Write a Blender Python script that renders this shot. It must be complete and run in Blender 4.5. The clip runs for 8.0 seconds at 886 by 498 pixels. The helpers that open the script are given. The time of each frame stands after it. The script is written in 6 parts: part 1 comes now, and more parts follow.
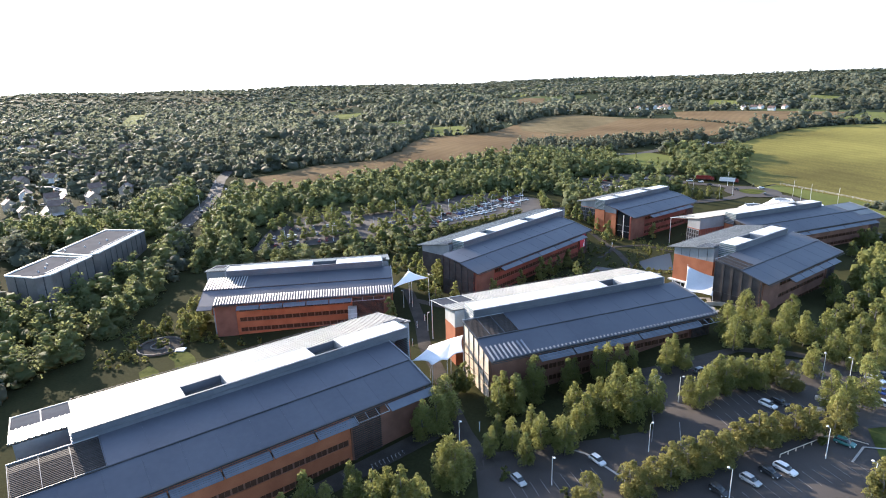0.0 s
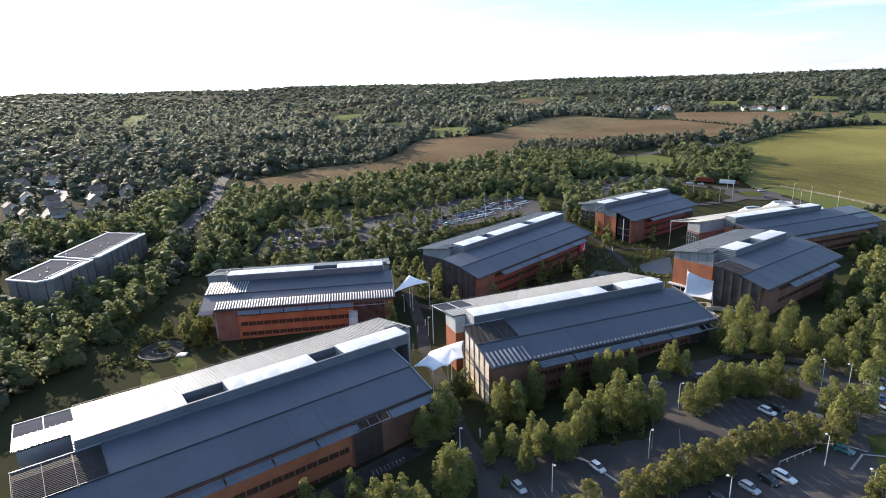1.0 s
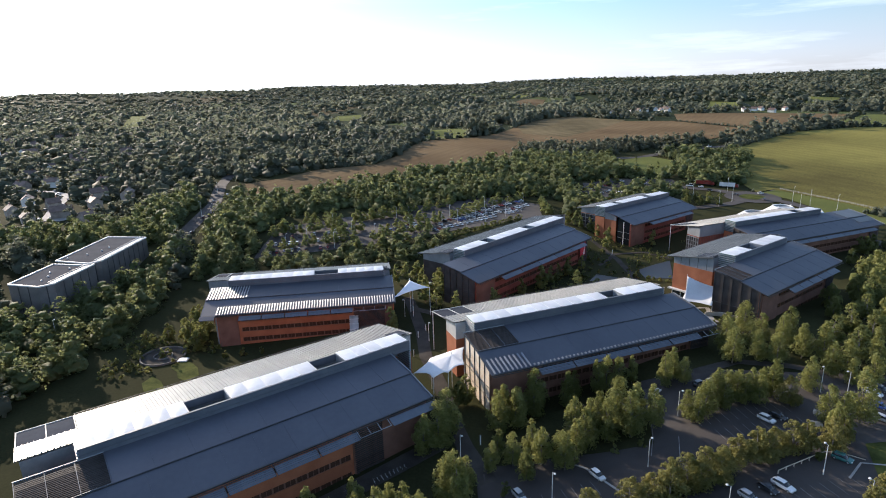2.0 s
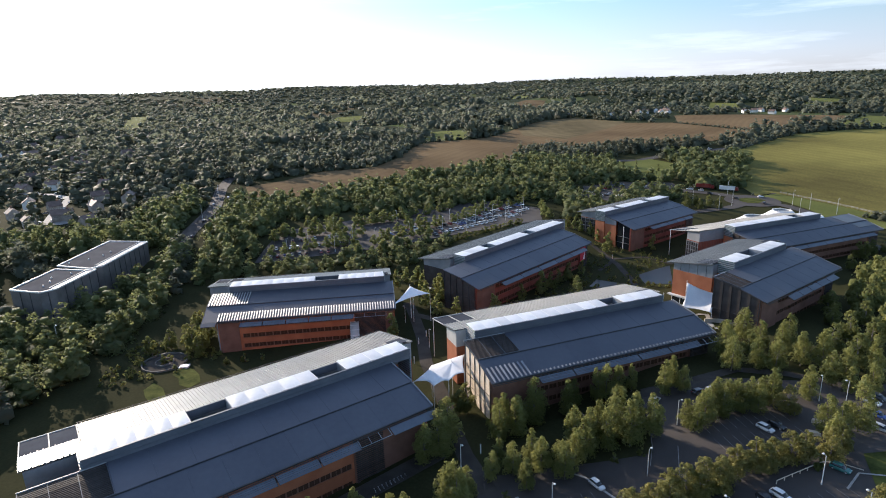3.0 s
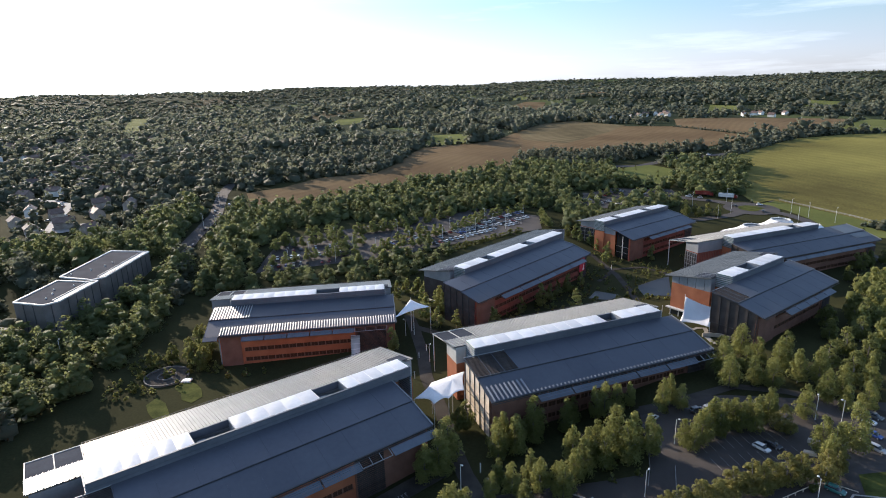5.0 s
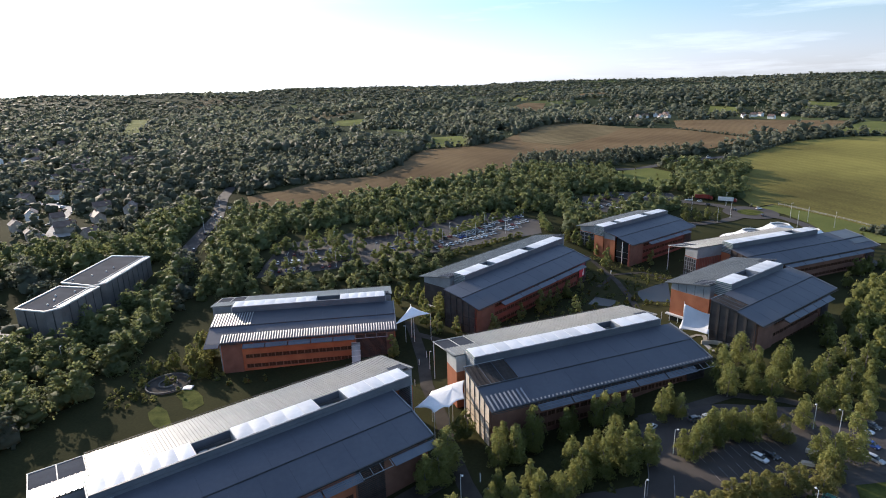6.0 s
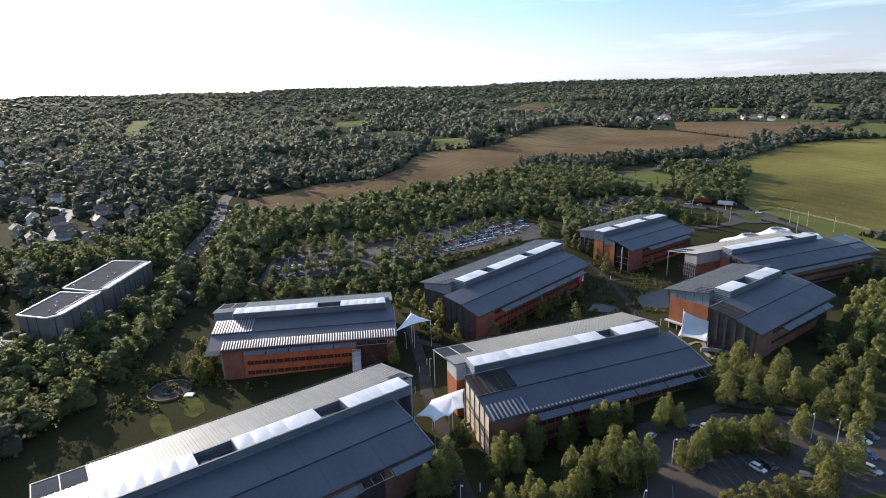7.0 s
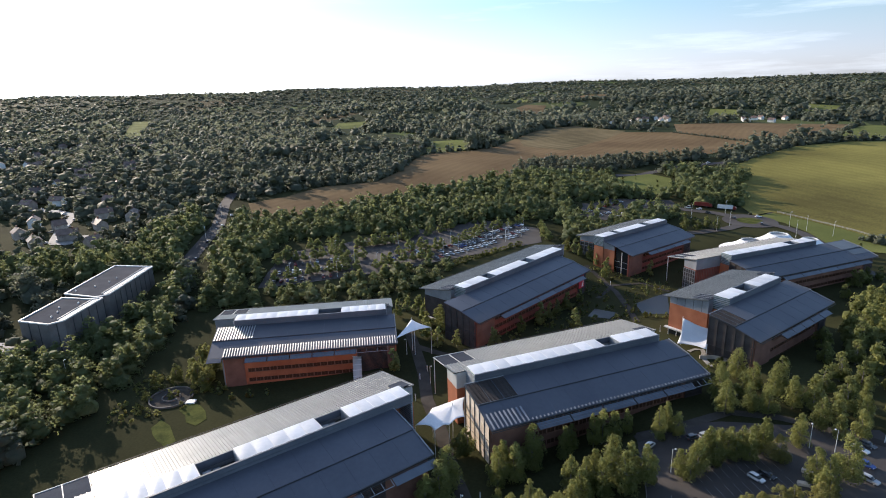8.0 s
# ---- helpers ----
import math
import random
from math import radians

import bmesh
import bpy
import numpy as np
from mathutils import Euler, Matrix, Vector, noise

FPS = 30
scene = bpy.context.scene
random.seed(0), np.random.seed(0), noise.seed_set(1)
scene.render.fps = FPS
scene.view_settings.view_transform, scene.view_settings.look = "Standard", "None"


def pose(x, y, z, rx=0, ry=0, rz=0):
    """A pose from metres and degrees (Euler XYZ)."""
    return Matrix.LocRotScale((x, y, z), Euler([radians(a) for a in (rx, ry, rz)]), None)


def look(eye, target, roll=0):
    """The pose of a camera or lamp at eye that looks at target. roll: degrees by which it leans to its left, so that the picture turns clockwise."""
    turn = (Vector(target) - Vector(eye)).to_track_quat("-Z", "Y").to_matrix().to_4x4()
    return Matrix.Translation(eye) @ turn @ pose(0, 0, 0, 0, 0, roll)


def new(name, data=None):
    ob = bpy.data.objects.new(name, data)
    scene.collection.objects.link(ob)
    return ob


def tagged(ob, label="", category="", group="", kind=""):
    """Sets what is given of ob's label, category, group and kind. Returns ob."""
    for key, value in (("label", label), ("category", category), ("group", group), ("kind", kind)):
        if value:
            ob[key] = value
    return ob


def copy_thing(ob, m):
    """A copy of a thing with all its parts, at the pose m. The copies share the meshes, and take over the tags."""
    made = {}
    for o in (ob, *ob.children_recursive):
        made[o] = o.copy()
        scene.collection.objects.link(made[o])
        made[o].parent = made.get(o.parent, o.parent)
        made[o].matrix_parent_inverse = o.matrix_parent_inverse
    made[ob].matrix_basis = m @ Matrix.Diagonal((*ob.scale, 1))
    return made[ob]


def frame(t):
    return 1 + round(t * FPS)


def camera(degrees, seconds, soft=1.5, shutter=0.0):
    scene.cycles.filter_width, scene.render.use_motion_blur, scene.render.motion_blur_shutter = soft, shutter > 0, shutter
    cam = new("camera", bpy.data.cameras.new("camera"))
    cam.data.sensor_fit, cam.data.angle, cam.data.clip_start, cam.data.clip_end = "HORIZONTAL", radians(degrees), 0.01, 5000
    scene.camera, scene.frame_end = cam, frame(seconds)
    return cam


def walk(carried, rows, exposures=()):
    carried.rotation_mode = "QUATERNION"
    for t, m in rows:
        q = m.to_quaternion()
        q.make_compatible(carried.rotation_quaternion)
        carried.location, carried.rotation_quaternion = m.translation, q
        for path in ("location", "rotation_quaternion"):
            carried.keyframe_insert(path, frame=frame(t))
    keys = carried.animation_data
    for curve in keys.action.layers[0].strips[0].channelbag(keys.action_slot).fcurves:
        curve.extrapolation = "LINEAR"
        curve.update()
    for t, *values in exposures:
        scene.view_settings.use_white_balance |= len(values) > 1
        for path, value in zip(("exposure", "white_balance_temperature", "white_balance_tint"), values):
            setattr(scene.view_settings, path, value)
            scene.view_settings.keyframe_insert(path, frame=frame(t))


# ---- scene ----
from mathutils import geometry

cam = camera(75.2, 8.0, 1.0)

# seconds, eye, then yaw, pitch and lean in degrees
PATH = [
    (0.0, 0.00, 0.00, 80.00, -0.06, -15.72, -1.71),
    (0.5, -0.03, -0.04, 80.95, -0.05, -15.72, -1.72),
    (1.0, -0.07, -0.07, 81.97, -0.04, -15.73, -1.72),
    (1.5, -0.10, -0.11, 83.02, -0.03, -15.73, -1.73),
    (3.0, -0.10, -0.22, 86.85, 0.00, -15.73, -1.71),
    (3.5, -0.08, -0.28, 88.31, 0.01, -15.73, -1.71),
    (4.0, -0.05, -0.31, 89.77, 0.01, -15.73, -1.71),
    (4.5, 0.02, -0.33, 91.24, 0.01, -15.73, -1.71),
    (6.0, 0.09, -0.45, 95.82, 0.01, -15.73, -1.70),
    (6.5, 0.14, -0.55, 97.36, 0.02, -15.73, -1.69),
    (7.0, 0.17, -0.62, 98.90, 0.03, -15.72, -1.68),
    (7.5, 0.23, -0.68, 100.44, 0.05, -15.72, -1.68),
    (8.0, 0.25, -0.78, 102.00, 0.06, -15.72, -1.67),
]


def eye_pose(x, y, z, yaw, pitch, lean):
    c = math.cos(radians(pitch))
    d = Vector((-math.sin(radians(yaw)) * c, math.cos(radians(yaw)) * c, math.sin(radians(pitch))))
    return look((x, y, z), Vector((x, y, z)) + d, lean)


walk(cam, [(t, eye_pose(*r)) for t, *r in PATH], exposures=[(0.0, 1.65, 6300, 14), (0.5, 1.38, 6300, 14), (1.0, 1.12, 6300, 14), (1.6, 0.88, 6300, 14), (3.0, 0.77, 6300, 14), (8.0, 0.72, 6300, 14)])

# ---- light: a low evening sun ahead and to one side, hazy sky ----
SUN_AZ, SUN_EL = -42.0, 18.4
world = bpy.data.worlds.new("world")
scene.world = world
world.use_nodes = True
wn, wl = world.node_tree.nodes, world.node_tree.links
sky = wn.new("ShaderNodeTexSky")
sky.sky_type = "NISHITA"
sky.sun_disc = False
sky.sun_elevation, sky.sun_rotation = radians(SUN_EL), radians(SUN_AZ)
sky.altitude, sky.air_density, sky.dust_density, sky.ozone_density = 100, 1.0, 0.7, 1.5
co = wn.new("ShaderNodeTexCoord").outputs["Generated"]
xyz = wn.new("ShaderNodeSeparateXYZ")
wl.new(co, xyz.inputs[0])
rise = wn.new("ShaderNodeMapRange")
rise.inputs["From Min"].default_value, rise.inputs["From Max"].default_value = 0.05, 0.3
rise.inputs["To Min"].default_value, rise.inputs["To Max"].default_value = 0.0, 1.0
wl.new(xyz.outputs["Z"], rise.inputs["Value"])
grey = wn.new("ShaderNodeRGBToBW")
wl.new(sky.outputs[0], grey.inputs[0])
tint = wn.new("ShaderNodeMix")
tint.data_type, tint.blend_type = "RGBA", "MULTIPLY"
tint.inputs["Factor"].default_value = 1.0
wl.new(grey.outputs[0], tint.inputs["A"])
band = wn.new("ShaderNodeMapRange")
band.inputs["From Min"].default_value, band.inputs["From Max"].default_value = 0.015, 0.125
wl.new(xyz.outputs["Z"], band.inputs["Value"])
hue = wn.new("ShaderNodeMix")
hue.data_type = "RGBA"
hue.inputs["A"].default_value, hue.inputs["B"].default_value = (0.70, 0.735, 0.76, 1), (0.31, 0.56, 0.76, 1)
wl.new(band.outputs[0], hue.inputs["Factor"])
wl.new(hue.outputs["Result"], tint.inputs["B"])
haze = wn.new("ShaderNodeMix")
haze.data_type = "RGBA"
wl.new(rise.outputs[0], haze.inputs["Factor"])
wl.new(tint.outputs["Result"], haze.inputs["A"])
wl.new(sky.outputs[0], haze.inputs["B"])
stretch = wn.new("ShaderNodeMapping")
stretch.inputs["Scale"].default_value = (2.2, 2.2, 22.0)
wl.new(co, stretch.inputs["Vector"])
wisp = wn.new("ShaderNodeTexNoise")
wisp.inputs["Scale"].default_value, wisp.inputs["Detail"].default_value, wisp.inputs["Roughness"].default_value = 1.6, 7, 0.62
wl.new(stretch.outputs[0], wisp.inputs["Vector"])
thin = wn.new("ShaderNodeMapRange")
thin.inputs["From Min"].default_value, thin.inputs["From Max"].default_value = 0.53, 0.78
thin.inputs["To Max"].default_value = 0.4
wl.new(wisp.outputs[0], thin.inputs["Value"])
cloud = wn.new("ShaderNodeMix")
cloud.data_type = "RGBA"
wl.new(thin.outputs[0], cloud.inputs["Factor"])
wl.new(haze.outputs["Result"], cloud.inputs["A"])
cloud.inputs["B"].default_value = (6.0, 6.6, 7.1, 1)
wl.new(cloud.outputs["Result"], wn["Background"].inputs["Color"])
wn["Background"].inputs["Strength"].default_value = 0.148
sun = new("sun", bpy.data.lights.new("sun", "SUN"))
sun.data.energy, sun.data.angle, sun.data.color = 4.0, radians(0.6), (1.0, 0.86, 0.68)
az, el = radians(SUN_AZ), radians(SUN_EL)
sun.matrix_world = look(Vector((math.sin(az) * math.cos(el), math.cos(az) * math.cos(el), math.sin(el))) * 500, (0, 0, 0))


# ---- materials ----
def surface(name, a, b, scale=1.0, rough=0.6, metal=0.0, bump=0.0, fine=8.0, spread=0.12, wear=None, space="obj", leaf=False):
    """Two colours mixed by coarse and fine noise, with grain in gloss and relief; sizes in metres."""
    m = bpy.data.materials.new(name)
    m.use_nodes = True
    n, l = m.node_tree.nodes, m.node_tree.links
    p = n["Principled BSDF"]
    if space == "obj":
        co = n.new("ShaderNodeTexCoord").outputs["Object"]
    else:
        co = n.new("ShaderNodeNewGeometry").outputs["Position"]
    big, small = n.new("ShaderNodeTexNoise"), n.new("ShaderNodeTexNoise")
    for t, s, d in ((big, scale, 4), (small, fine, 6)):
        l.new(co, t.inputs["Vector"])
        t.inputs["Scale"].default_value, t.inputs["Detail"].default_value = 1.0 / s if t is big else s, d
    add = n.new("ShaderNodeMath")
    add.operation = "MULTIPLY_ADD"
    l.new(small.outputs[0], add.inputs[0])
    add.inputs[1].default_value = 0.45
    l.new(big.outputs[0], add.inputs[2])
    ramp = n.new("ShaderNodeValToRGB")
    ramp.color_ramp.elements[0].position, ramp.color_ramp.elements[1].position = 0.5, 0.95
    ramp.color_ramp.elements[0].color, ramp.color_ramp.elements[1].color = (*a, 1), (*b, 1)
    l.new(add.outputs[0], ramp.inputs[0])
    rnd = n.new("ShaderNodeObjectInfo").outputs["Random"]
    hsv = n.new("ShaderNodeHueSaturation")
    val = n.new("ShaderNodeMapRange")
    val.inputs["To Min"].default_value, val.inputs["To Max"].default_value = 1 - spread, 1 + spread
    l.new(rnd, val.inputs["Value"])
    l.new(val.outputs[0], hsv.inputs["Value"])
    l.new(ramp.outputs[0], hsv.inputs["Color"])
    l.new(hsv.outputs[0], p.inputs["Base Color"])
    rr = n.new("ShaderNodeMapRange")
    rr.inputs["To Min"].default_value, rr.inputs["To Max"].default_value = max(0.02, rough - 0.1), min(1, rough + 0.12)
    l.new(small.outputs[0], rr.inputs["Value"])
    l.new(rr.outputs[0], p.inputs["Roughness"])
    p.inputs["Metallic"].default_value = metal
    if bump:
        bn = n.new("ShaderNodeBump")
        bn.inputs["Strength"].default_value, bn.inputs["Distance"].default_value = 0.6, bump
        l.new(small.outputs[0], bn.inputs["Height"])
        l.new(bn.outputs[0], p.inputs["Normal"])
    return m


def add_patchwork(m):
    """Far farmland: irregular plots of pasture, stubble and scrub over the rough grass."""
    n, l = m.node_tree.nodes, m.node_tree.links
    p = n["Principled BSDF"]
    old = p.inputs["Base Color"].links[0].from_socket
    co = n.new("ShaderNodeNewGeometry").outputs["Position"]
    flat = n.new("ShaderNodeVectorMath")
    flat.operation = "MULTIPLY"
    flat.inputs[1].default_value = (1 / 190, 1 / 260, 0)
    l.new(co, flat.inputs[0])
    cell = n.new("ShaderNodeTexVoronoi")
    cell.inputs["Scale"].default_value = 1.0
    l.new(flat.outputs[0], cell.inputs["Vector"])
    pick = n.new("ShaderNodeSeparateColor")
    l.new(cell.outputs["Color"], pick.inputs[0])
    ramp = n.new("ShaderNodeValToRGB")
    ramp.color_ramp.interpolation = "CONSTANT"
    e = ramp.color_ramp.elements
    e[0].color, e[1].position, e[1].color = (0.036, 0.046, 0.024, 1), 0.84, (0.09, 0.115, 0.04, 1)
    for at, c in ((0.91, (0.10, 0.08, 0.045, 1)), (0.95, (0.085, 0.10, 0.04, 1))):
        k = e.new(at)
        k.color = c
    l.new(pick.outputs[0], ramp.inputs[0])
    far = n.new("ShaderNodeVectorMath")
    far.operation = "LENGTH"
    l.new(co, far.inputs[0])
    on = n.new("ShaderNodeMath")
    on.operation = "GREATER_THAN"
    on.inputs[1].default_value = 760
    l.new(far.outputs["Value"], on.inputs[0])
    mix = n.new("ShaderNodeMix")
    mix.data_type = "RGBA"
    l.new(on.outputs[0], mix.inputs["Factor"])
    l.new(old, mix.inputs["A"])
    l.new(ramp.outputs[0], mix.inputs["B"])
    l.new(mix.outputs["Result"], p.inputs["Base Color"])


def add_rows(m, deg, spacing, depth):
    """Drilled rows and tractor lines across a field."""
    n, l = m.node_tree.nodes, m.node_tree.links
    p = n["Principled BSDF"]
    old = p.inputs["Base Color"].links[0].from_socket
    turn = n.new("ShaderNodeMapping")
    turn.inputs["Rotation"].default_value[2] = radians(deg)
    l.new(n.new("ShaderNodeNewGeometry").outputs["Position"], turn.inputs["Vector"])
    wave = n.new("ShaderNodeTexWave")
    wave.inputs["Scale"].default_value = 0.314 / spacing
    wave.inputs["Distortion"].default_value, wave.inputs["Detail"].default_value, wave.inputs["Detail Scale"].default_value = 22.0, 3.0, 0.12
    l.new(turn.outputs[0], wave.inputs["Vector"])
    amt = n.new("ShaderNodeMapRange")
    amt.inputs["To Min"].default_value, amt.inputs["To Max"].default_value = 1 - depth, 1 + depth
    l.new(wave.outputs[0], amt.inputs["Value"])
    hs = n.new("ShaderNodeHueSaturation")
    l.new(old, hs.inputs["Color"])
    l.new(amt.outputs[0], hs.inputs["Value"])
    l.new(hs.outputs[0], p.inputs["Base Color"])


def foliage(name, a, b, glow, stuff=False, gloss=0.25):
    """Leaves: matt green that lets some light through; tint varies by tree and by spray."""
    m = bpy.data.materials.new(name)
    m.use_nodes = True
    n, l = m.node_tree.nodes, m.node_tree.links
    p, out = n["Principled BSDF"], n["Material Output"]
    geo, info = n.new("ShaderNodeNewGeometry"), n.new("ShaderNodeObjectInfo")
    mix = n.new("ShaderNodeMix")
    mix.data_type = "RGBA"
    mix.inputs["A"].default_value, mix.inputs["B"].default_value = (*a, 1), (*b, 1)
    noi = n.new("ShaderNodeTexNoise")
    noi.inputs["Scale"].default_value = 0.02 if stuff else 0.6
    l.new(geo.outputs["Position"], noi.inputs["Vector"])
    sm = n.new("ShaderNodeMath")
    sm.operation = "ADD"
    l.new(geo.outputs["Random Per Island"], sm.inputs[0])
    l.new(noi.outputs[0] if stuff else info.outputs["Random"], sm.inputs[1])
    hf = n.new("ShaderNodeMath")
    hf.operation = "MULTIPLY"
    hf.inputs[1].default_value = 0.55
    l.new(sm.outputs[0], hf.inputs[0])
    l.new(hf.outputs[0], mix.inputs["Factor"])
    l.new(mix.outputs["Result"], p.inputs["Base Color"])
    p.inputs["Roughness"].default_value = 0.65
    if stuff:
        lump = n.new("ShaderNodeTexNoise")
        lump.inputs["Scale"].default_value, lump.inputs["Detail"].default_value, lump.inputs["Roughness"].default_value = 1.3, 4, 0.75
        l.new(geo.outputs["Position"], lump.inputs["Vector"])
        bn = n.new("ShaderNodeBump")
        bn.inputs["Strength"].default_value, bn.inputs["Distance"].default_value = 0.7, 0.9
        l.new(lump.outputs[0], bn.inputs["Height"])
        l.new(bn.outputs[0], p.inputs["Normal"])
    p.inputs["Specular IOR Level"].default_value = gloss
    tr = n.new("ShaderNodeBsdfTranslucent")
    hue = n.new("ShaderNodeHueSaturation")
    hue.inputs["Hue"].default_value, hue.inputs["Saturation"].default_value, hue.inputs["Value"].default_value = 0.475, 1.0, 1.75
    l.new(mix.outputs["Result"], hue.inputs["Color"])
    l.new(hue.outputs[0], tr.inputs["Color"])
    ms = n.new("ShaderNodeMixShader")
    ms.inputs[0].default_value = glow
    l.new(p.outputs[0], ms.inputs[1])
    l.new(tr.outputs[0], ms.inputs[2])
    l.new(ms.outputs[0], out.inputs["Surface"])
    return m


def glassy(name, tint, rough=0.06, metal=0.0):
    m = bpy.data.materials.new(name)
    m.use_nodes = True
    p = m.node_tree.nodes["Principled BSDF"]
    p.inputs["Base Color"].default_value = (*tint, 1)
    p.inputs["Roughness"].default_value = rough
    p.inputs["Metallic"].default_value = metal
    p.inputs["Specular IOR Level"].default_value = 0.8
    return m


# Roof metal twice, light put into its colour: shaded front slopes, sunlit far slopes.
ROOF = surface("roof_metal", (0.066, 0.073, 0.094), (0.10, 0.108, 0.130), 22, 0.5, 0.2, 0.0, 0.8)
ROOF_FAR = surface("roof_metal_sunlit_pale", (0.12, 0.127, 0.13), (0.175, 0.18, 0.182), 10, 0.38, 0.45, 0.0, 0.8)
GREY = surface("grey_cladding", (0.20, 0.22, 0.24), (0.30, 0.32, 0.34), 6, 0.5, 0.2, 0.0, 1.5)
# Fin metal in two tones: one toned for shade, one for sun.
FIN_SHADED = surface("shaded_fin_metal", (0.16, 0.175, 0.20), (0.24, 0.255, 0.28), 5, 0.5, 0.2, 0.0, 1.5)
FIN_SUNLIT = surface("sunlit_fin_metal", (0.27, 0.28, 0.29), (0.42, 0.42, 0.42), 5, 0.45, 0.1, 0.0, 1.5)
PALE = surface("pale_cladding", (0.42, 0.43, 0.42), (0.55, 0.56, 0.54), 5, 0.6, 0, 0.0, 1.5)
SHADE = surface("sunshade_metal", (0.085, 0.10, 0.125), (0.13, 0.145, 0.17), 6, 0.5, 0.2, 0.0, 1.5)
FELT = surface("roof_felt", (0.035, 0.042, 0.058), (0.058, 0.068, 0.088), 9, 0.95, 0, 0.01, 2)
FELT.node_tree.nodes["Principled BSDF"].inputs["Specular IOR Level"].default_value = 0.05
PANEL = surface("pale_panel", (0.24, 0.27, 0.30), (0.33, 0.35, 0.38), 6, 0.5, 0.15, 0.0, 1.5)
WHITE = surface("white_paint", (0.66, 0.66, 0.64), (0.82, 0.82, 0.80), 4, 0.5, 0, 0, 2)
PILLOW = surface("rooflight_skin", (0.60, 0.62, 0.65), (0.72, 0.73, 0.75), 3, 0.35, 0, 0, 1.2)
DARK = surface("dark_metal", (0.035, 0.037, 0.04), (0.07, 0.07, 0.075), 3, 0.5, 0.3, 0, 3)
TERRA = surface("terracotta", (0.34, 0.105, 0.045), (0.47, 0.165, 0.075), 5, 0.75, 0, 0.01, 3)
REDWOOD = surface("red_boards", (0.17, 0.045, 0.03), (0.27, 0.075, 0.05), 4, 0.8, 0, 0.01, 4)
BRICK = surface("brown_brick", (0.16, 0.075, 0.05), (0.26, 0.13, 0.09), 4, 0.85, 0, 0.01, 6)
SCREEN = surface("timber_screen", (0.50, 0.42, 0.33), (0.68, 0.59, 0.48), 3, 0.7, 0, 0.005, 4)
LOUVRE = surface("brown_louvres", (0.05, 0.043, 0.041), (0.09, 0.078, 0.073), 3, 0.8, 0.0, 0, 4)
LOUVRE.node_tree.nodes["Principled BSDF"].inputs["Specular IOR Level"].default_value = 0.1
GLASS = glassy("window_glass", (0.02, 0.025, 0.03))
TINTED = glassy("tinted_glass", (0.085, 0.045, 0.03), 0.12)
GREENGLASS = glassy("louvre_glass", (0.10, 0.17, 0.16), 0.15)
TENT = surface("tent_fabric", (0.74, 0.75, 0.76), (0.86, 0.86, 0.86), 3, 0.55, 0, 0, 2)
ASPHALT = surface("asphalt", (0.038, 0.032, 0.029), (0.072, 0.062, 0.056), 18, 0.85, 0, 0.01, 3, 0.05, space="pos")
PATHM = surface("path_gravel", (0.052, 0.046, 0.041), (0.095, 0.086, 0.075), 6, 0.9, 0, 0.01, 4, 0.05, space="pos")
PAINT = surface("road_paint", (0.13, 0.125, 0.12), (0.30, 0.295, 0.28), 1.5, 0.7, 0, 0, 4, 0.05, space="pos")
GRASS = surface("grass", (0.028, 0.030, 0.014), (0.058, 0.058, 0.026), 40, 0.95, 0, 0.06, 1.2, 0.0, space="pos")
LAWN = surface("lawn", (0.045, 0.055, 0.018), (0.115, 0.125, 0.036), 5, 0.95, 0, 0.03, 1.5, 0.0, space="pos")
PALE_STUBBLE = surface("pale_stubble", (0.105, 0.085, 0.046), (0.205, 0.16, 0.088), 60, 0.95, 0, 0.05, 0.8, 0.0, space="pos")
STUBBLE = surface("stubble", (0.128, 0.085, 0.046), (0.222, 0.155, 0.083), 70, 0.95, 0, 0.05, 0.8, 0.0, space="pos")
BARLEY = surface("ripe_field", (0.11, 0.095, 0.034), (0.29, 0.255, 0.075), 130, 0.95, 0, 0.05, 0.7, 0.0, space="pos")
MEADOW = surface("meadow", (0.11, 0.125, 0.04), (0.19, 0.20, 0.065), 60, 0.95, 0, 0.05, 0.8, 0.0, space="pos")
BARK = surface("bark", (0.10, 0.08, 0.06), (0.30, 0.27, 0.24), 1.2, 0.9, 0, 0.02, 5)
LEAF_BIRCH = foliage("birch_leaves", (0.115, 0.136, 0.044), (0.235, 0.255, 0.088), 0.52)
LEAF_YOUNG = foliage("young_leaves", (0.115, 0.15, 0.055), (0.22, 0.25, 0.09), 0.45)
LEAF_MAPLE = foliage("maple_leaves", (0.12, 0.135, 0.045), (0.23, 0.225, 0.075), 0.48)
LEAF_DARK = foliage("dark_leaves", (0.09, 0.113, 0.038), (0.18, 0.20, 0.07), 0.5)
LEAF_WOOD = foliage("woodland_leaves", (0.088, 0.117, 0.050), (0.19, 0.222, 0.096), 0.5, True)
# Far leaves greyer and bluer than near ones: distance haze put into colour.
LEAF_FAR = foliage("far_leaves_hazed", (0.075, 0.090, 0.064), (0.16, 0.178, 0.12), 0.5, True, 0.3)
TILE = surface("roof_tiles", (0.10, 0.065, 0.052), (0.19, 0.13, 0.105), 3, 0.6, 0, 0.02, 4, 0.35)
GARDEN_STONE = surface("garden_stone", (0.10, 0.095, 0.085), (0.19, 0.18, 0.16), 2, 0.85, 0, 0.01, 5)
WHITE_WALL = surface("white_wall", (0.62, 0.61, 0.58), (0.80, 0.79, 0.76), 4, 0.7, 0, 0, 3, 0.1)
PARK_WALL = surface("grey_brown_cladding", (0.10, 0.095, 0.092), (0.17, 0.16, 0.155), 6, 0.55, 0.1, 0.0, 1.5)
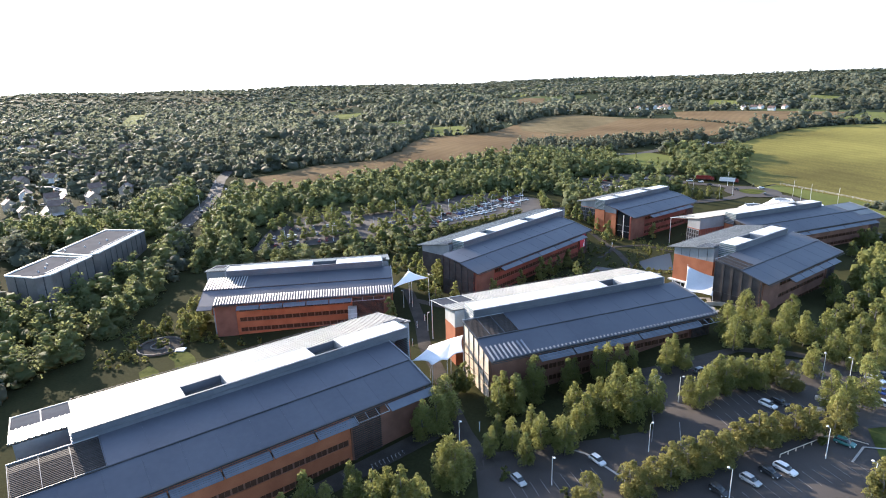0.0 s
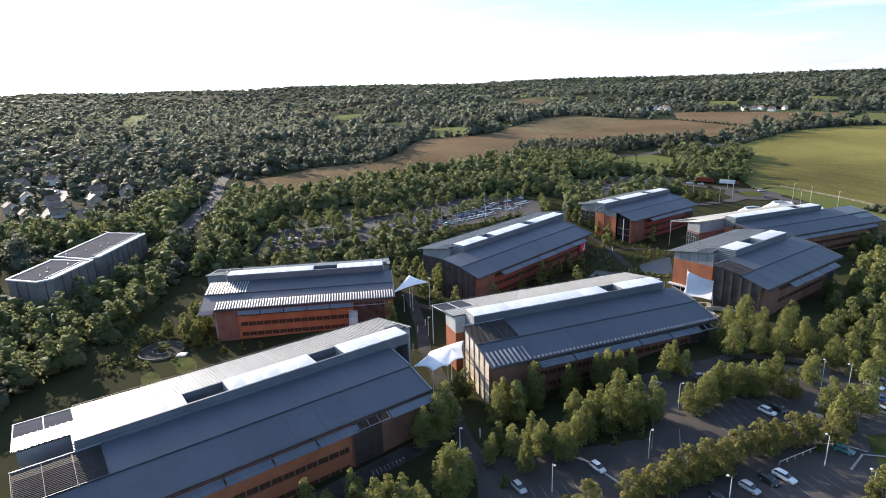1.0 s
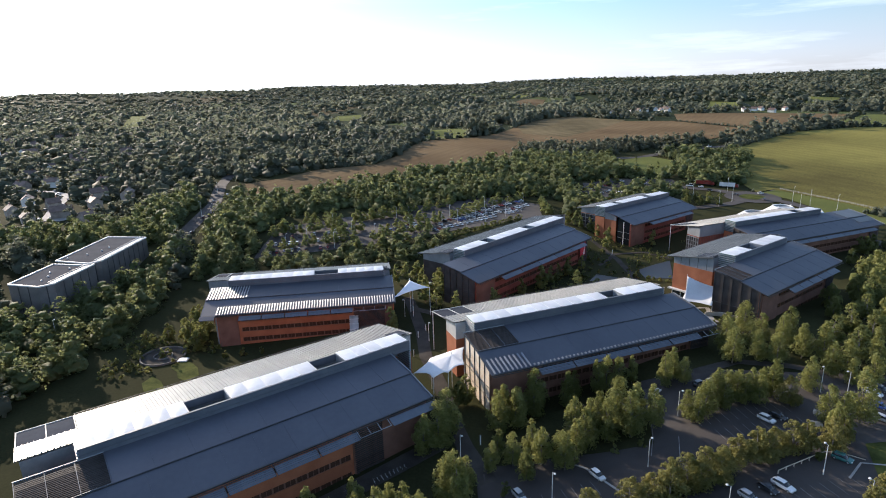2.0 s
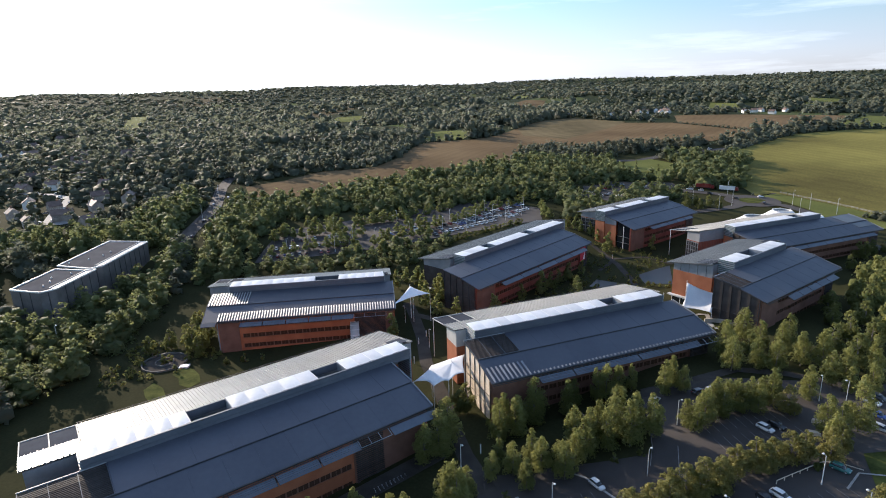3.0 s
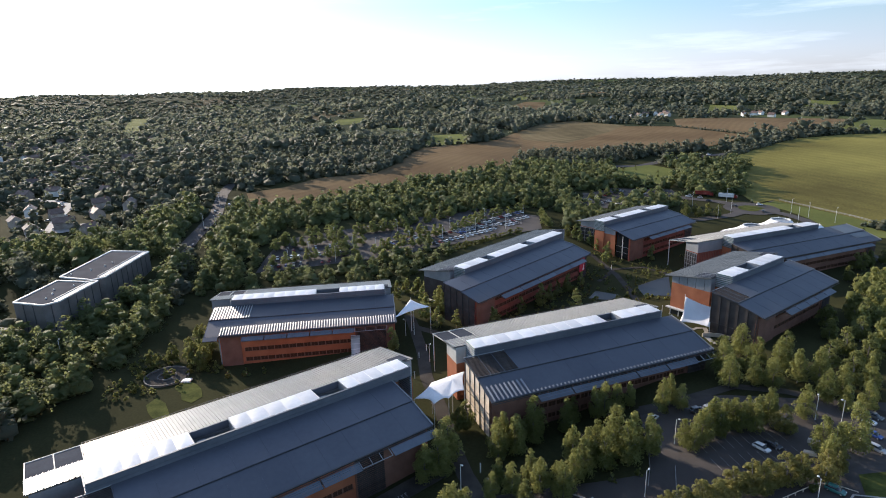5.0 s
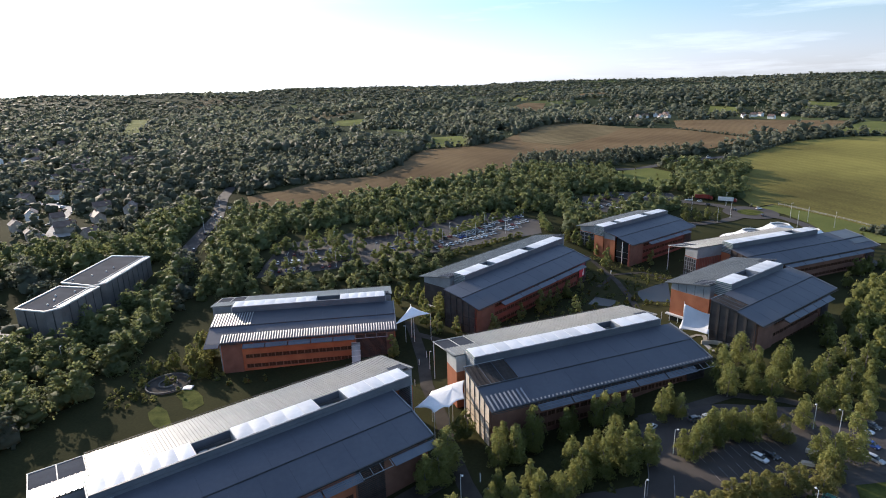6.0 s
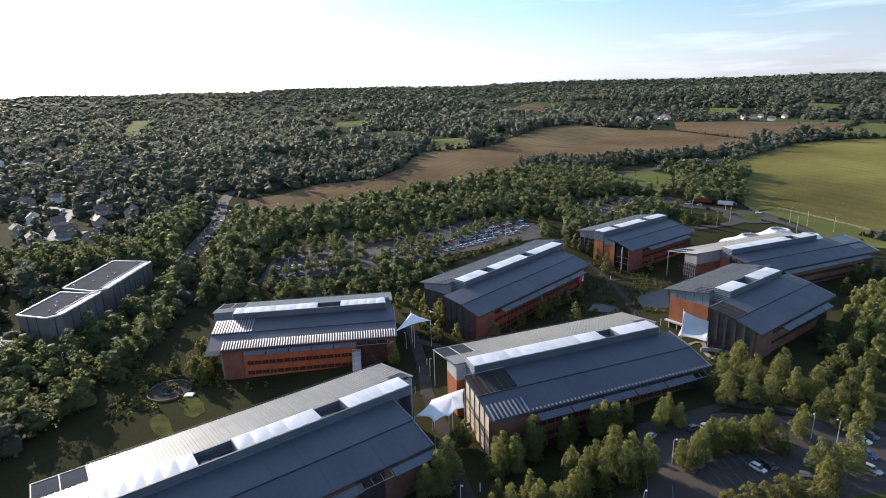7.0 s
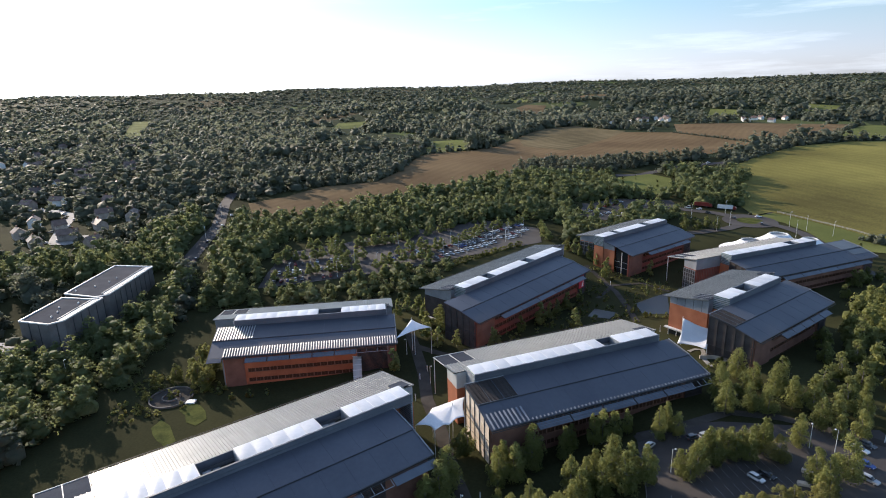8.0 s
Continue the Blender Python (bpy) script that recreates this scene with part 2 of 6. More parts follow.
RENDER_WALL = surface("rendered_wall", (0.26, 0.20, 0.16), (0.46, 0.40, 0.34), 4, 0.85, 0, 0, 3, 0.25)
WATER = glassy("pond_water", (0.014, 0.013, 0.018), 0.35)
WATER.node_tree.nodes["Principled BSDF"].inputs["Specular IOR Level"].default_value = 0.3
STONE = surface("stone", (0.25, 0.24, 0.22), (0.40, 0.38, 0.35), 2, 0.85, 0, 0.01, 5)
RUBBER = surface("rubber", (0.015, 0.015, 0.015), (0.03, 0.03, 0.03), 1, 0.8)
SIGN_RED = surface("red_banner", (0.42, 0.03, 0.05), (0.52, 0.05, 0.07), 3, 0.6)


for m in (GRASS, LAWN, STUBBLE, PALE_STUBBLE, BARLEY, MEADOW, PATHM):
    m.node_tree.nodes["Principled BSDF"].inputs["Specular IOR Level"].default_value = 0.02
add_patchwork(GRASS)
add_rows(STUBBLE, 35, 11, 0.06)
add_rows(PALE_STUBBLE, 60, 14, 0.16)
add_rows(BARLEY, -20, 13, 0.05)


# ---- mesh helpers ----
class Shape:
    """Collects corners and faces of one mesh."""

    def __init__(self):
        self.v, self.f = [], []

    def add(self, pts, faces):
        k = len(self.v)
        self.v += [tuple(p) for p in pts]
        self.f += [tuple(i + k for i in f) for f in faces]
        return self

    def hexa(self, p):
        """Eight corners: four below, four above, both anticlockwise from above."""
        return self.add(p, [(3, 2, 1, 0), (4, 5, 6, 7), (0, 1, 5, 4), (1, 2, 6, 5), (2, 3, 7, 6), (3, 0, 4, 7)])

    def box(self, x0, x1, y0, y1, z0, z1):
        return self.hexa([(x0, y0, z0), (x1, y0, z0), (x1, y1, z0), (x0, y1, z0), (x0, y0, z1), (x1, y0, z1), (x1, y1, z1), (x0, y1, z1)])

    def bar(self, a, b, w, h=None):
        """A square bar from a to b."""
        a, b = Vector(a), Vector(b)
        h = h or w
        d = (b - a).normalized()
        s = d.cross(Vector((0, 0, 1)))
        s = Vector((1, 0, 0)) if s.length < 1e-4 else s.normalized()
        t = s.cross(d)
        s, t = s * w / 2, t * h / 2
        return self.hexa([a - s - t, b - s - t, b + s - t, a + s - t, a - s + t, b - s + t, b + s + t, a + s + t])

    def tube(self, a, b, r0, r1, n=8):
        a, b = Vector(a), Vector(b)
        d = (b - a).normalized()
        s = d.cross(Vector((0, 0, 1)))
        s = Vector((1, 0, 0)) if s.length < 1e-4 else s.normalized()
        t = d.cross(s)
        ring = [(math.cos(2 * math.pi * i / n), math.sin(2 * math.pi * i / n)) for i in range(n)]
        pts = [a + (s * c + t * q) * r0 for c, q in ring] + [b + (s * c + t * q) * r1 for c, q in ring]
        return self.add(pts, [(i, (i + 1) % n, n + (i + 1) % n, n + i) for i in range(n)] + [tuple(range(n))[::-1], tuple(range(n, 2 * n))])

    def mesh(self, name, material, smooth=False):
        m = bpy.data.meshes.new(name)
        m.from_pydata(self.v, [], self.f)
        m.materials.append(material)
        if smooth:
            m.shade_smooth()
        m.update()
        return m


def part(name, shape, material, parent, label="", smooth=False):
    ob = new(name, shape if isinstance(shape, bpy.types.Mesh) else shape.mesh(name, material, smooth))
    ob.parent = parent
    if label:
        ob["label"] = label
    return ob


def thing(name, m, label, category, group="", kind=""):
    ob = new(name)
    ob.matrix_world = m
    return tagged(ob, label, category, group, kind)


# ---- lie of the land ----
def sst(a, b, x):
    t = min(1.0, max(0.0, (x - a) / (b - a)))
    return t * t * (3 - 2 * t)


def gz(x, y):
    """Height of the ground."""
    r = math.hypot(x, y)
    fall = 1 - sst(265, 330, y - 60 * sst(60, 110, x))
    z = -3.4 + 3.6 * sst(30, 75, x) * (1 - sst(150, 290, y)) - 2.0 * sst(0, 100, -x) * (1 - sst(300, 420, y))
    z += fall * (2.6 * (sst(0, 90, x) * (1 - sst(150, 290, y)) - 1) - 2.0 * sst(-15, 50, -x))
    z += 3 * sst(285, 345, y) * (1 - sst(60, 130, x)) + 12 * sst(330, 720, y)
    z += 4 * sst(500, 900, y) * sst(300, 500, x)
    z += 12 * math.exp(-(((x - 330) / 380) ** 2) - ((y - 1120) / 420) ** 2)
    z += 90 * sst(1900, 4700, r)
    z += 32 * sst(1230, 2300, y) * sst(150, 800, x) * (1 - sst(2400, 3600, r))
    z += 42 * math.exp(-(((x - 80) / 420) ** 2) - ((y - 1950) / 420) ** 2)
    z += 16 * math.exp(-(((x - 900) / 330) ** 2) - ((y - 1750) / 300) ** 2) * sst(300, 700, x) - 10 * math.exp(-(((x - 450) / 300) ** 2) - ((y - 1600) / 200) ** 2)
    z += (7 * math.sin(x / 310 + 1) * math.sin(y / 420 + 0.5) + 4 * math.sin(x / 150 + y / 210)) * sst(900, 1800, r)
    return z


def inside(poly, x, y):
    """Whether a point lies in an outline of any shape."""
    hit = False
    for (x0, y0), (x1, y1) in zip(poly, poly[1:] + poly[:1]):
        if (y0 > y) != (y1 > y) and x < x0 + (x1 - x0) * (y - y0) / (y1 - y0):
            hit = not hit
    return hit


def build_ground():
    rings = [0.0]
    while rings[-1] < 4950:
        rings.append(rings[-1] + max(4.0, rings[-1] * 0.028))
    n = 260
    s = Shape()
    s.v.append((0, 0, gz(0, 0)))
    for r in rings[1:]:
        for i in range(n):
            a = 2 * math.pi * i / n
            x, y = r * math.sin(a), r * math.cos(a)
            s.v.append((x, y, gz(x, y)))
    s.f += [(0, 1 + (i + 1) % n, 1 + i) for i in range(n)]
    for k in range(len(rings) - 2):
        a, b = 1 + k * n, 1 + (k + 1) * n
        s.f += [(a + i, a + (i + 1) % n, b + (i + 1) % n, b + i) for i in range(n)]
    g = new("ground", s.mesh("ground", GRASS, True))
    tagged(g, "rolling rough grass land under the whole place", "ground", kind="structure")


FIELDS = []  # outlines of the open fields


def patch(name, pts, lift, material, label, category, cell=6.0, kind="structure"):
    """A flat-lying sheet inside an outline, draped on the ground."""
    rim = []
    for (x0, y0), (x1, y1) in zip(pts, pts[1:] + pts[:1]):
        k = max(1, int(math.hypot(x1 - x0, y1 - y0) / cell))
        rim += [(x0 + (x1 - x0) * i / k, y0 + (y1 - y0) * i / k) for i in range(k)]
    n = len(rim)
    verts = [Vector(p) for p in rim]
    xs, ys = [p[0] for p in pts], [p[1] for p in pts]
    for i in range(int((max(xs) - min(xs)) / cell)):
        for j in range(int((max(ys) - min(ys)) / cell)):
            p = (min(xs) + (i + 0.5) * cell, min(ys) + (j + 0.5) * cell)
            if inside(pts, *p):
                verts.append(Vector(p))
    v, _, f, *_ = geometry.delaunay_2d_cdt(verts, [(i, (i + 1) % n) for i in range(n)], [tuple(range(n))], 2, 1e-4)
    s = Shape()
    s.v = [(p.x, p.y, gz(p.x, p.y) + lift) for p in v]
    s.f = [tuple(q) for q in f]
    if name == "field":
        FIELDS.append(pts)
    return tagged(new(name, s.mesh(name, material, True)), label, category, kind=kind)


def strip(name, line, width, lift, material, label, category, step=4.0, kind="structure", level=None):
    """A road or path along a line of corners, draped on the ground."""
    pts = []
    for (x0, y0), (x1, y1) in zip(line, line[1:]):
        k = max(1, int(math.hypot(x1 - x0, y1 - y0) / step))
        pts += [(x0 + (x1 - x0) * i / k, y0 + (y1 - y0) * i / k) for i in range(k)]
    pts.append(line[-1])
    s = Shape()
    for i, (x, y) in enumerate(pts):
        a, b = pts[max(0, i - 2)], pts[min(len(pts) - 1, i + 2)]
        d = Vector((b[1] - a[1], a[0] - b[0])).normalized()
        for j in range(5):
            w = (j / 4 - 0.5) * width
            px, py = x + d.x * w, y + d.y * w
            s.v.append((px, py, gz(px, py) + lift))
    for i in range(len(pts) - 1):
        for j in range(4):
            k = i * 5 + j
            s.f.append((k, k + 5, k + 6, k + 1))
    return tagged(new(name, s.mesh(name, material, True)), label, category, kind=kind)


build_ground()
patch("field", [(-175, 512), (-158, 470), (-148, 455), (-105, 472), (-51, 512), (4, 548), (69, 592), (104, 640), (100, 735), (126, 965), (81, 840), (39, 802), (-12, 790), (-27, 775), (-40, 690), (-48, 640), (-67, 590), (-122, 572), (-146, 535)], 0.5, STUBBLE, "brown harvested stubble field between woods", "field", 14)
patch("field", [(100, 735), (102, 672), (134, 668), (170, 668), (245, 668), (335, 712), (425, 784), (374, 948), (300, 990), (262, 1140), (193, 1105), (126, 965)], 0.5, STUBBLE, "wide brown ploughed field with tractor lines", "field", 14)
patch("field", [(122, 850), (170, 785), (258, 899), (318, 1000), (296, 1040), (258, 1128), (196, 1098), (128, 960)], 0.62, PALE_STUBBLE, "paler streaked stubble at the end of the brown field", "field", 14)
patch("field", [(384, 945), (432, 790), (531, 827), (640, 930), (768, 1068), (599, 1080), (430, 1076)], 0.5, STUBBLE, "brown stubble field behind a hedge", "field", 14)
patch("field", [(240, 432), (258, 440), (268, 420), (278, 395), (287, 368), (303, 327), (345, 255), (620, 420), (690, 780), (549, 775), (455, 742), (387, 690), (317, 625), (285, 582), (258, 540)], 0.5, BARLEY, "yellow green cereal field sloping up behind a fence", "field", 12)
patch("field", [(-22, 800), (38, 812), (70, 850), (34, 960), (-15, 950)], 0.6, MEADOW, "small green meadow between trees", "field", 14)
patch("field", [(545, 822), (780, 1055), (800, 900), (600, 785)], 0.6, MEADOW, "pale green meadow behind a hedge", "field", 14)
patch("field", [(-262, 1380), (-180, 1370), (-190, 1540), (-265, 1545)], 0.8, MEADOW, "bright green clearing among far woods", "field", 20)
patch("field", [(-660, 1215), (-628, 1225), (-930, 1900), (-985, 1900)], 0.8, MEADOW, "green playing field among suburban trees", "field", 25)
patch("field", [(181, 1660), (297, 2010), (350, 1936), (285, 1660)], 0.9, STUBBLE, "pale stubble field on a far slope", "field", 30)
patch("field", [(499, 2250), (640, 2600), (760, 2560), (560, 2060)], 0.9, STUBBLE, "brown field on a far hill", "field", 30)
patch("field", [(612, 1350), (717, 1560), (760, 1500), (650, 1285)], 0.9, MEADOW, "green meadow among hillside woods", "field", 30)
patch("field", [(850, 1365), (938, 1510), (990, 1452), (897, 1318)], 0.9, MEADOW, "green meadow among hillside woods", "field", 30)
patch("field", [(187, 2400), (282, 2700), (440, 2650), (336, 2280)], 0.9, MEADOW, "far pasture on the ridge", "field", 30)


# ---- office buildings: a rooflit spine between two wings, u along, y away from the front ----
def roof_sheet(parent, name, label, material, u0, u1, ya, za, yb, zb, near, pitch=1.15, rib=0.2, wide=0.36, thick=0.3):
    """A sloping metal roof from the edge ya, za to yb, zb, with upstanding ribs on it."""
    s = Shape()
    s.hexa([(u0, ya, za - thick), (u1, ya, za - thick), (u1, yb, zb - thick), (u0, yb, zb - thick), (u0, ya, za), (u1, ya, za), (u1, yb, zb), (u0, yb, zb)])
    sheet = part(name, s, material, parent, label)
    n = int((u1 - u0 - wide) / pitch)
    w, t = wide / 2, wide / 4
    one = [(-w, ya, za - 0.05), (w, ya, za - 0.05), (w, yb, zb - 0.05), (-w, yb, zb - 0.05), (-t, ya, za + rib), (t, ya, za + rib), (t, yb, zb + rib), (-t, yb, zb + rib)]
    mesh = Shape().hexa(one).mesh("rib", material)
    joined = Shape()
    for i in range(n + 1):
        c = u0 + wide / 2 + i * (u1 - u0 - wide) / max(1, n)
        if near:
            part("rib", mesh, None, sheet).location = (c, 0, 0)
        else:
            joined.hexa([(x + c, y, z) for x, y, z in one])
    if not near:
        part("roof_ribs", joined, material, sheet)["kind"] = "stuff"
    return sheet


def pillow(u0, u1, y0, y1, z, bulge, nu=6, ny=6):
    """A cushion-shaped rooflight with a thin rim."""
    s = Shape()
    for j in range(ny + 1):
        for i in range(nu + 1):
            a, b = i / nu, j / ny
            h = max(0.0, math.sin(math.pi * a)) ** 0.9 * max(0.0, math.sin(math.pi * b)) ** 0.9
            s.v.append((u0 + (u1 - u0) * a, y0 + (y1 - y0) * b, z + bulge * h))
    for j in range(ny):
        for i in range(nu):
            k = j * (nu + 1) + i
            s.f.append((k, k + 1, k + nu + 2, k + nu + 1))
    return s


def window_mesh(w, h, rim=DARK, glass=GLASS):
    """Frame and pane of a window that stands in the plane y = 0 and faces -y; origin at its lower middle."""
    fr = Shape()
    t = 0.09
    fr.box(-w / 2, w / 2, -0.06, 0.1, 0, t).box(-w / 2, w / 2, -0.06, 0.1, h - t, h)
    fr.box(-w / 2, -w / 2 + t, -0.06, 0.1, t, h - t).box(w / 2 - t, w / 2, -0.06, 0.1, t, h - t)
    fr.box(-0.03, 0.03, -0.04, 0.08, t, h - t)
    pane = Shape().box(-w / 2 + t, w / 2 - t, 0.03, 0.05, t, h - t)
    return fr.mesh("frame", rim), pane.mesh("pane", glass)


WIN = window_mesh(2.6, 1.7, BRICK, TINTED)


def window(parent, m, meshes=None):
    fr, pane = meshes or WIN
    w = part("window", fr, None, parent)
    w.matrix_local = m
    part("pane", pane, None, w)
    return w


def banded_wall(b, u0, u1, y, z0, z1, thick, bands, face, inset=0.35):
    """A wall along u facing -y with long recessed window bands (bottom, top, from u, to u), piece by piece."""
    z = z0
    for b0, b1, a0, a1 in bands:
        part("wall_band", Shape().box(u0, u1, y, y + thick, z, b0), face, b)
        part("wall_pier", Shape().box(u0, a0, y, y + thick, b0, b1), face, b)
        part("wall_pier", Shape().box(a1, u1, y, y + thick, b0, b1), face, b)
        part("recess", Shape().box(a0, a1, y + inset, y + thick, b0, b1), BRICK, b)
        z = b1
    part("wall_band", Shape().box(u0, u1, y, y + thick, z, z1), face, b)


REAR = {"terra": (TERRA, "orange terracotta"), "red": (REDWOOD, "dark red boarded"), "grid": (TERRA, "orange terracotta"), "grey": (LOUVRE, "dark grey-brown")}


def office(x, y, deg, zs, spine, groups, front, far, framed=True, louvre=True, fins=(), end="screen", label="", near=False, pale=False, bay=None, rear="terra", lw=9.0, wall0=0.6, face=TERRA, end_panel=False):
    """zs: height of the spine's top. spine, front, far: from u to u. groups: runs of rooflights (from u, to u, how many)."""
    g = gz(x, y) - 0.4
    H = zs - g
    b = thing("office_building", pose(x, y, g, 0, 0, deg), label, "office building", "business park offices")
    (s0, s1), (e0, e1), (f0, f1) = spine, front, far
    a, zb0 = 3.35, -3.5
    rt, gu, ev, fe, ft = H - 2.35, H - 4.0, H - 6.97, H - 4.86, H - 1.5
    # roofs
    roof_sheet(b, "front_roof", "ribbed metal roof in shade-toned blue-grey, upper slope", ROOF, e0 + (lw if louvre else 0), e1, -13.6, gu, -a, rt, near, 7.3, 0.035, 0.14)
    roof_sheet(b, "front_roof", "ribbed metal roof in shade-toned blue-grey, lower slope", ROOF, e0, e1, -23.1, ev, -13.75, gu - 0.28, near, 7.3, 0.035, 0.14)
    # Fins stand only where sun shows them; shaded runs take the darker tone.
    for k0, k1, vf, *in_shade in fins:
        vt = 23.1 if vf > 13.6 else 13.5
        zf = lambda v: (gu - 0.28 - (v - 13.75) * (gu - 0.28 - ev) / 9.35) if v > 13.6 else rt - (v - a) * (rt - gu) / 10.25
        n = int((k1 - k0) / (1.3 if in_shade else 1.0))
        fin = Shape()
        v0, v1 = vt, vf
        fin.hexa([(-0.22, -v0, zf(v0) + 0.02), (0.2, -v0, zf(v0) + 0.02), (0.2, -v1, zf(v1) + 0.02), (-0.22, -v1, zf(v1) + 0.02), (-0.22, -v0, zf(v0) + 0.14), (0.2, -v0, zf(v0) + 0.36), (0.2, -v1, zf(v1) + 0.36), (-0.22, -v1, zf(v1) + 0.14)])
        fin = fin.mesh("roof_fin", FIN_SHADED if in_shade else FIN_SUNLIT)
        for i in range(n):
            part("roof_fin", fin, None, b).location = (k0 + (i + 0.5) * (k1 - k0) / n, 0, 0)
    part("gutter", Shape().box(e0, e1, -13.78, -13.5, gu - 0.5, gu - 0.12), DARK, b)
    part("eave_gutter", Shape().box(e0, e1, -23.45, -23.1, ev - 0.42, ev - 0.05), DARK, b)
    part("eave_rail", Shape().box(e0, e1, -23.95, -23.8, ev - 0.55, ev - 0.4), DARK, b)
    part("verge_trim", Shape().bar((e1 + 0.1, -23.3, ev + 0.05), (e1 + 0.1, -13.7, gu - 0.2), 0.3, 0.45).bar((e1 + 0.1, -13.7, gu + 0.05), (e1 + 0.1, -a, rt + 0.05), 0.3, 0.45), GREY, b)
    roof_sheet(b, "far_roof", "ribbed metal roof with its sunlit paleness in the colour", ROOF_FAR, f0 + (12 if framed else 0), f1, a, ft, 23.25, fe, near, 0.85, 0.16, 0.28)
    if framed:
        m = 12
        roof_sheet(b, "far_roof", "ribbed metal roof with its sunlit paleness in the colour", ROOF_FAR, f0, f0 + m - 0.02, a, ft, 12.5, ft - (ft - fe) * 9.15 / 19.9, near)
        k = ft - (ft - fe) * 9.15 / 19.9
        fr = Shape()
        for u in (f0 + 0.15, f0 + m / 2, f0 + m - 0.2):
            fr.bar((u, 12.5, k - 0.1), (u, 23.25, fe - 0.1), 0.22)
        fr.bar((f0, 23.25, fe - 0.1), (f0 + m, 23.25, fe - 0.1), 0.22)
        part("roof_frame", fr, PALE, b, "open pale steel roof frame")
        part("roof_glazing", Shape().hexa([(f0 + 0.3, 12.5, k - 0.25), (f0 + m - 0.35, 12.5, k - 0.25), (f0 + m - 0.35, 23.1, fe - 0.25), (f0 + 0.3, 23.1, fe - 0.25),
                                           (f0 + 0.3, 12.5, k - 0.19), (f0 + m - 0.35, 12.5, k - 0.19), (f0 + m - 0.35, 23.1, fe - 0.19), (f0 + 0.3, 23.1, fe - 0.19)]), FELT, b, "dark infill in the roof frame")
        part("column", Shape().tube((f0 + 0.3, 22.9, 0), (f0 + 0.3, 22.9, fe - 0.2), 0.16, 0.16), WHITE, b)
    # open louvred frame over the front wing's end
    if louvre:
        n, mid = 20, lw * 0.66
        for q0, q1 in ((e0 + 0.3, e0 + mid - 0.15), (e0 + mid + 0.15, e0 + lw - 0.2)):
            slat = Shape().box(q0, q1, -0.15, 0.12, -0.12, 0.0).mesh("louvre_slat", LOUVRE)
            for i in range(n):
                q = (i + 0.5) / n
                part("louvre_slat", slat, None, b).location = (0, -a - 10.2 * q, rt - (rt - gu) * q)
        # Dark sheet added so the gaps between louvres read as shade.
        part("louvre_deck", Shape().hexa([(e0 + 0.2, -13.5, gu - 0.7), (e0 + lw, -13.5, gu - 0.7), (e0 + lw, -a, rt - 0.7), (e0 + 0.2, -a, rt - 0.7), (e0 + 0.2, -13.5, gu - 0.5), (e0 + lw, -13.5, gu - 0.5), (e0 + lw, -a, rt - 0.5), (e0 + 0.2, -a, rt - 0.5)]), DARK, b, "dark sheet added under the roof louvres to keep the gaps dark")
        lf = Shape()
        for u in (e0 + 0.12, e0 + mid / 2, e0 + mid, e0 + lw - 0.1):
            lf.bar((u, -a, rt + 0.06), (u, -13.6, gu + 0.06), 0.13)
        lf.bar((e0, -13.6, gu + 0.06), (e0 + lw, -13.6, gu + 0.06), 0.13)
        part("louvre_frame", lf, SHADE, b, "grey steel frame round roof louvres")
        # Head bar paler than the frame: sun on this edge put into its colour.
        part("frame_head", Shape().bar((e0, -a, rt + 0.06), (e0 + lw, -a, rt + 0.06), 0.2), PANEL, b)
    rail = Shape().bar((f0 + 12, 23.9, fe + 0.1), (f1, 23.9, fe + 0.1), 0.12)
    k = int((f1 - f0 - 12) / 6)
    for i in range(k + 1):
        u = f0 + 12.3 + i * (f1 - f0 - 12.6) / k
        rail.bar((u, 23.2, fe - 0.1), (u, 24.0, fe + 0.35), 0.14)
    part("roof_edge_rail", rail, DARK, b)
    part("roof_hatch", Shape().hexa([(f1 - 6.5, a + 0.4, ft + 0.26), (f1 - 1.5, a + 0.4, ft + 0.26), (f1 - 1.5, a + 5.4, ft - 0.58), (f1 - 6.5, a + 5.4, ft - 0.58), (f1 - 6.5, a + 0.4, ft + 0.36), (f1 - 1.5, a + 0.4, ft + 0.36), (f1 - 1.5, a + 5.4, ft - 0.48), (f1 - 6.5, a + 5.4, ft - 0.48)]), FELT, b, "dark louvred roof hatch")
    if not framed:
        zh = lambda yy: ft - (ft - fe) * (yy - a) / 19.9
        h0, h1, y8 = f0 + 0.7, f0 + 7.5, a + 7.5
        part("roof_hatch", Shape().hexa([(h0, a + 0.5, zh(a + 0.5) + 0.2), (h1, a + 0.5, zh(a + 0.5) + 0.2), (h1, y8, zh(y8) + 0.2), (h0, y8, zh(y8) + 0.2), (h0, a + 0.5, zh(a + 0.5) + 0.34), (h1, a + 0.5, zh(a + 0.5) + 0.34), (h1, y8, zh(y8) + 0.34), (h0, y8, zh(y8) + 0.34)]), FELT, b, "dark louvred roof hatch")
        hb = Shape()
        for q in range(4):
            u = h0 + (h1 - h0) * q / 3
            hb.bar((u, a + 0.5, zh(a + 0.5) + 0.38), (u, y8, zh(y8) + 0.38), 0.12)
        part("hatch_frame", hb, PANEL, b)
    if end_panel:
        zu, zl = lambda v: rt - (v - a) * (rt - gu) / 10.25 + 0.06, lambda v: gu - 0.28 - (v - 13.75) * (gu - 0.28 - ev) / 9.35 + 0.06
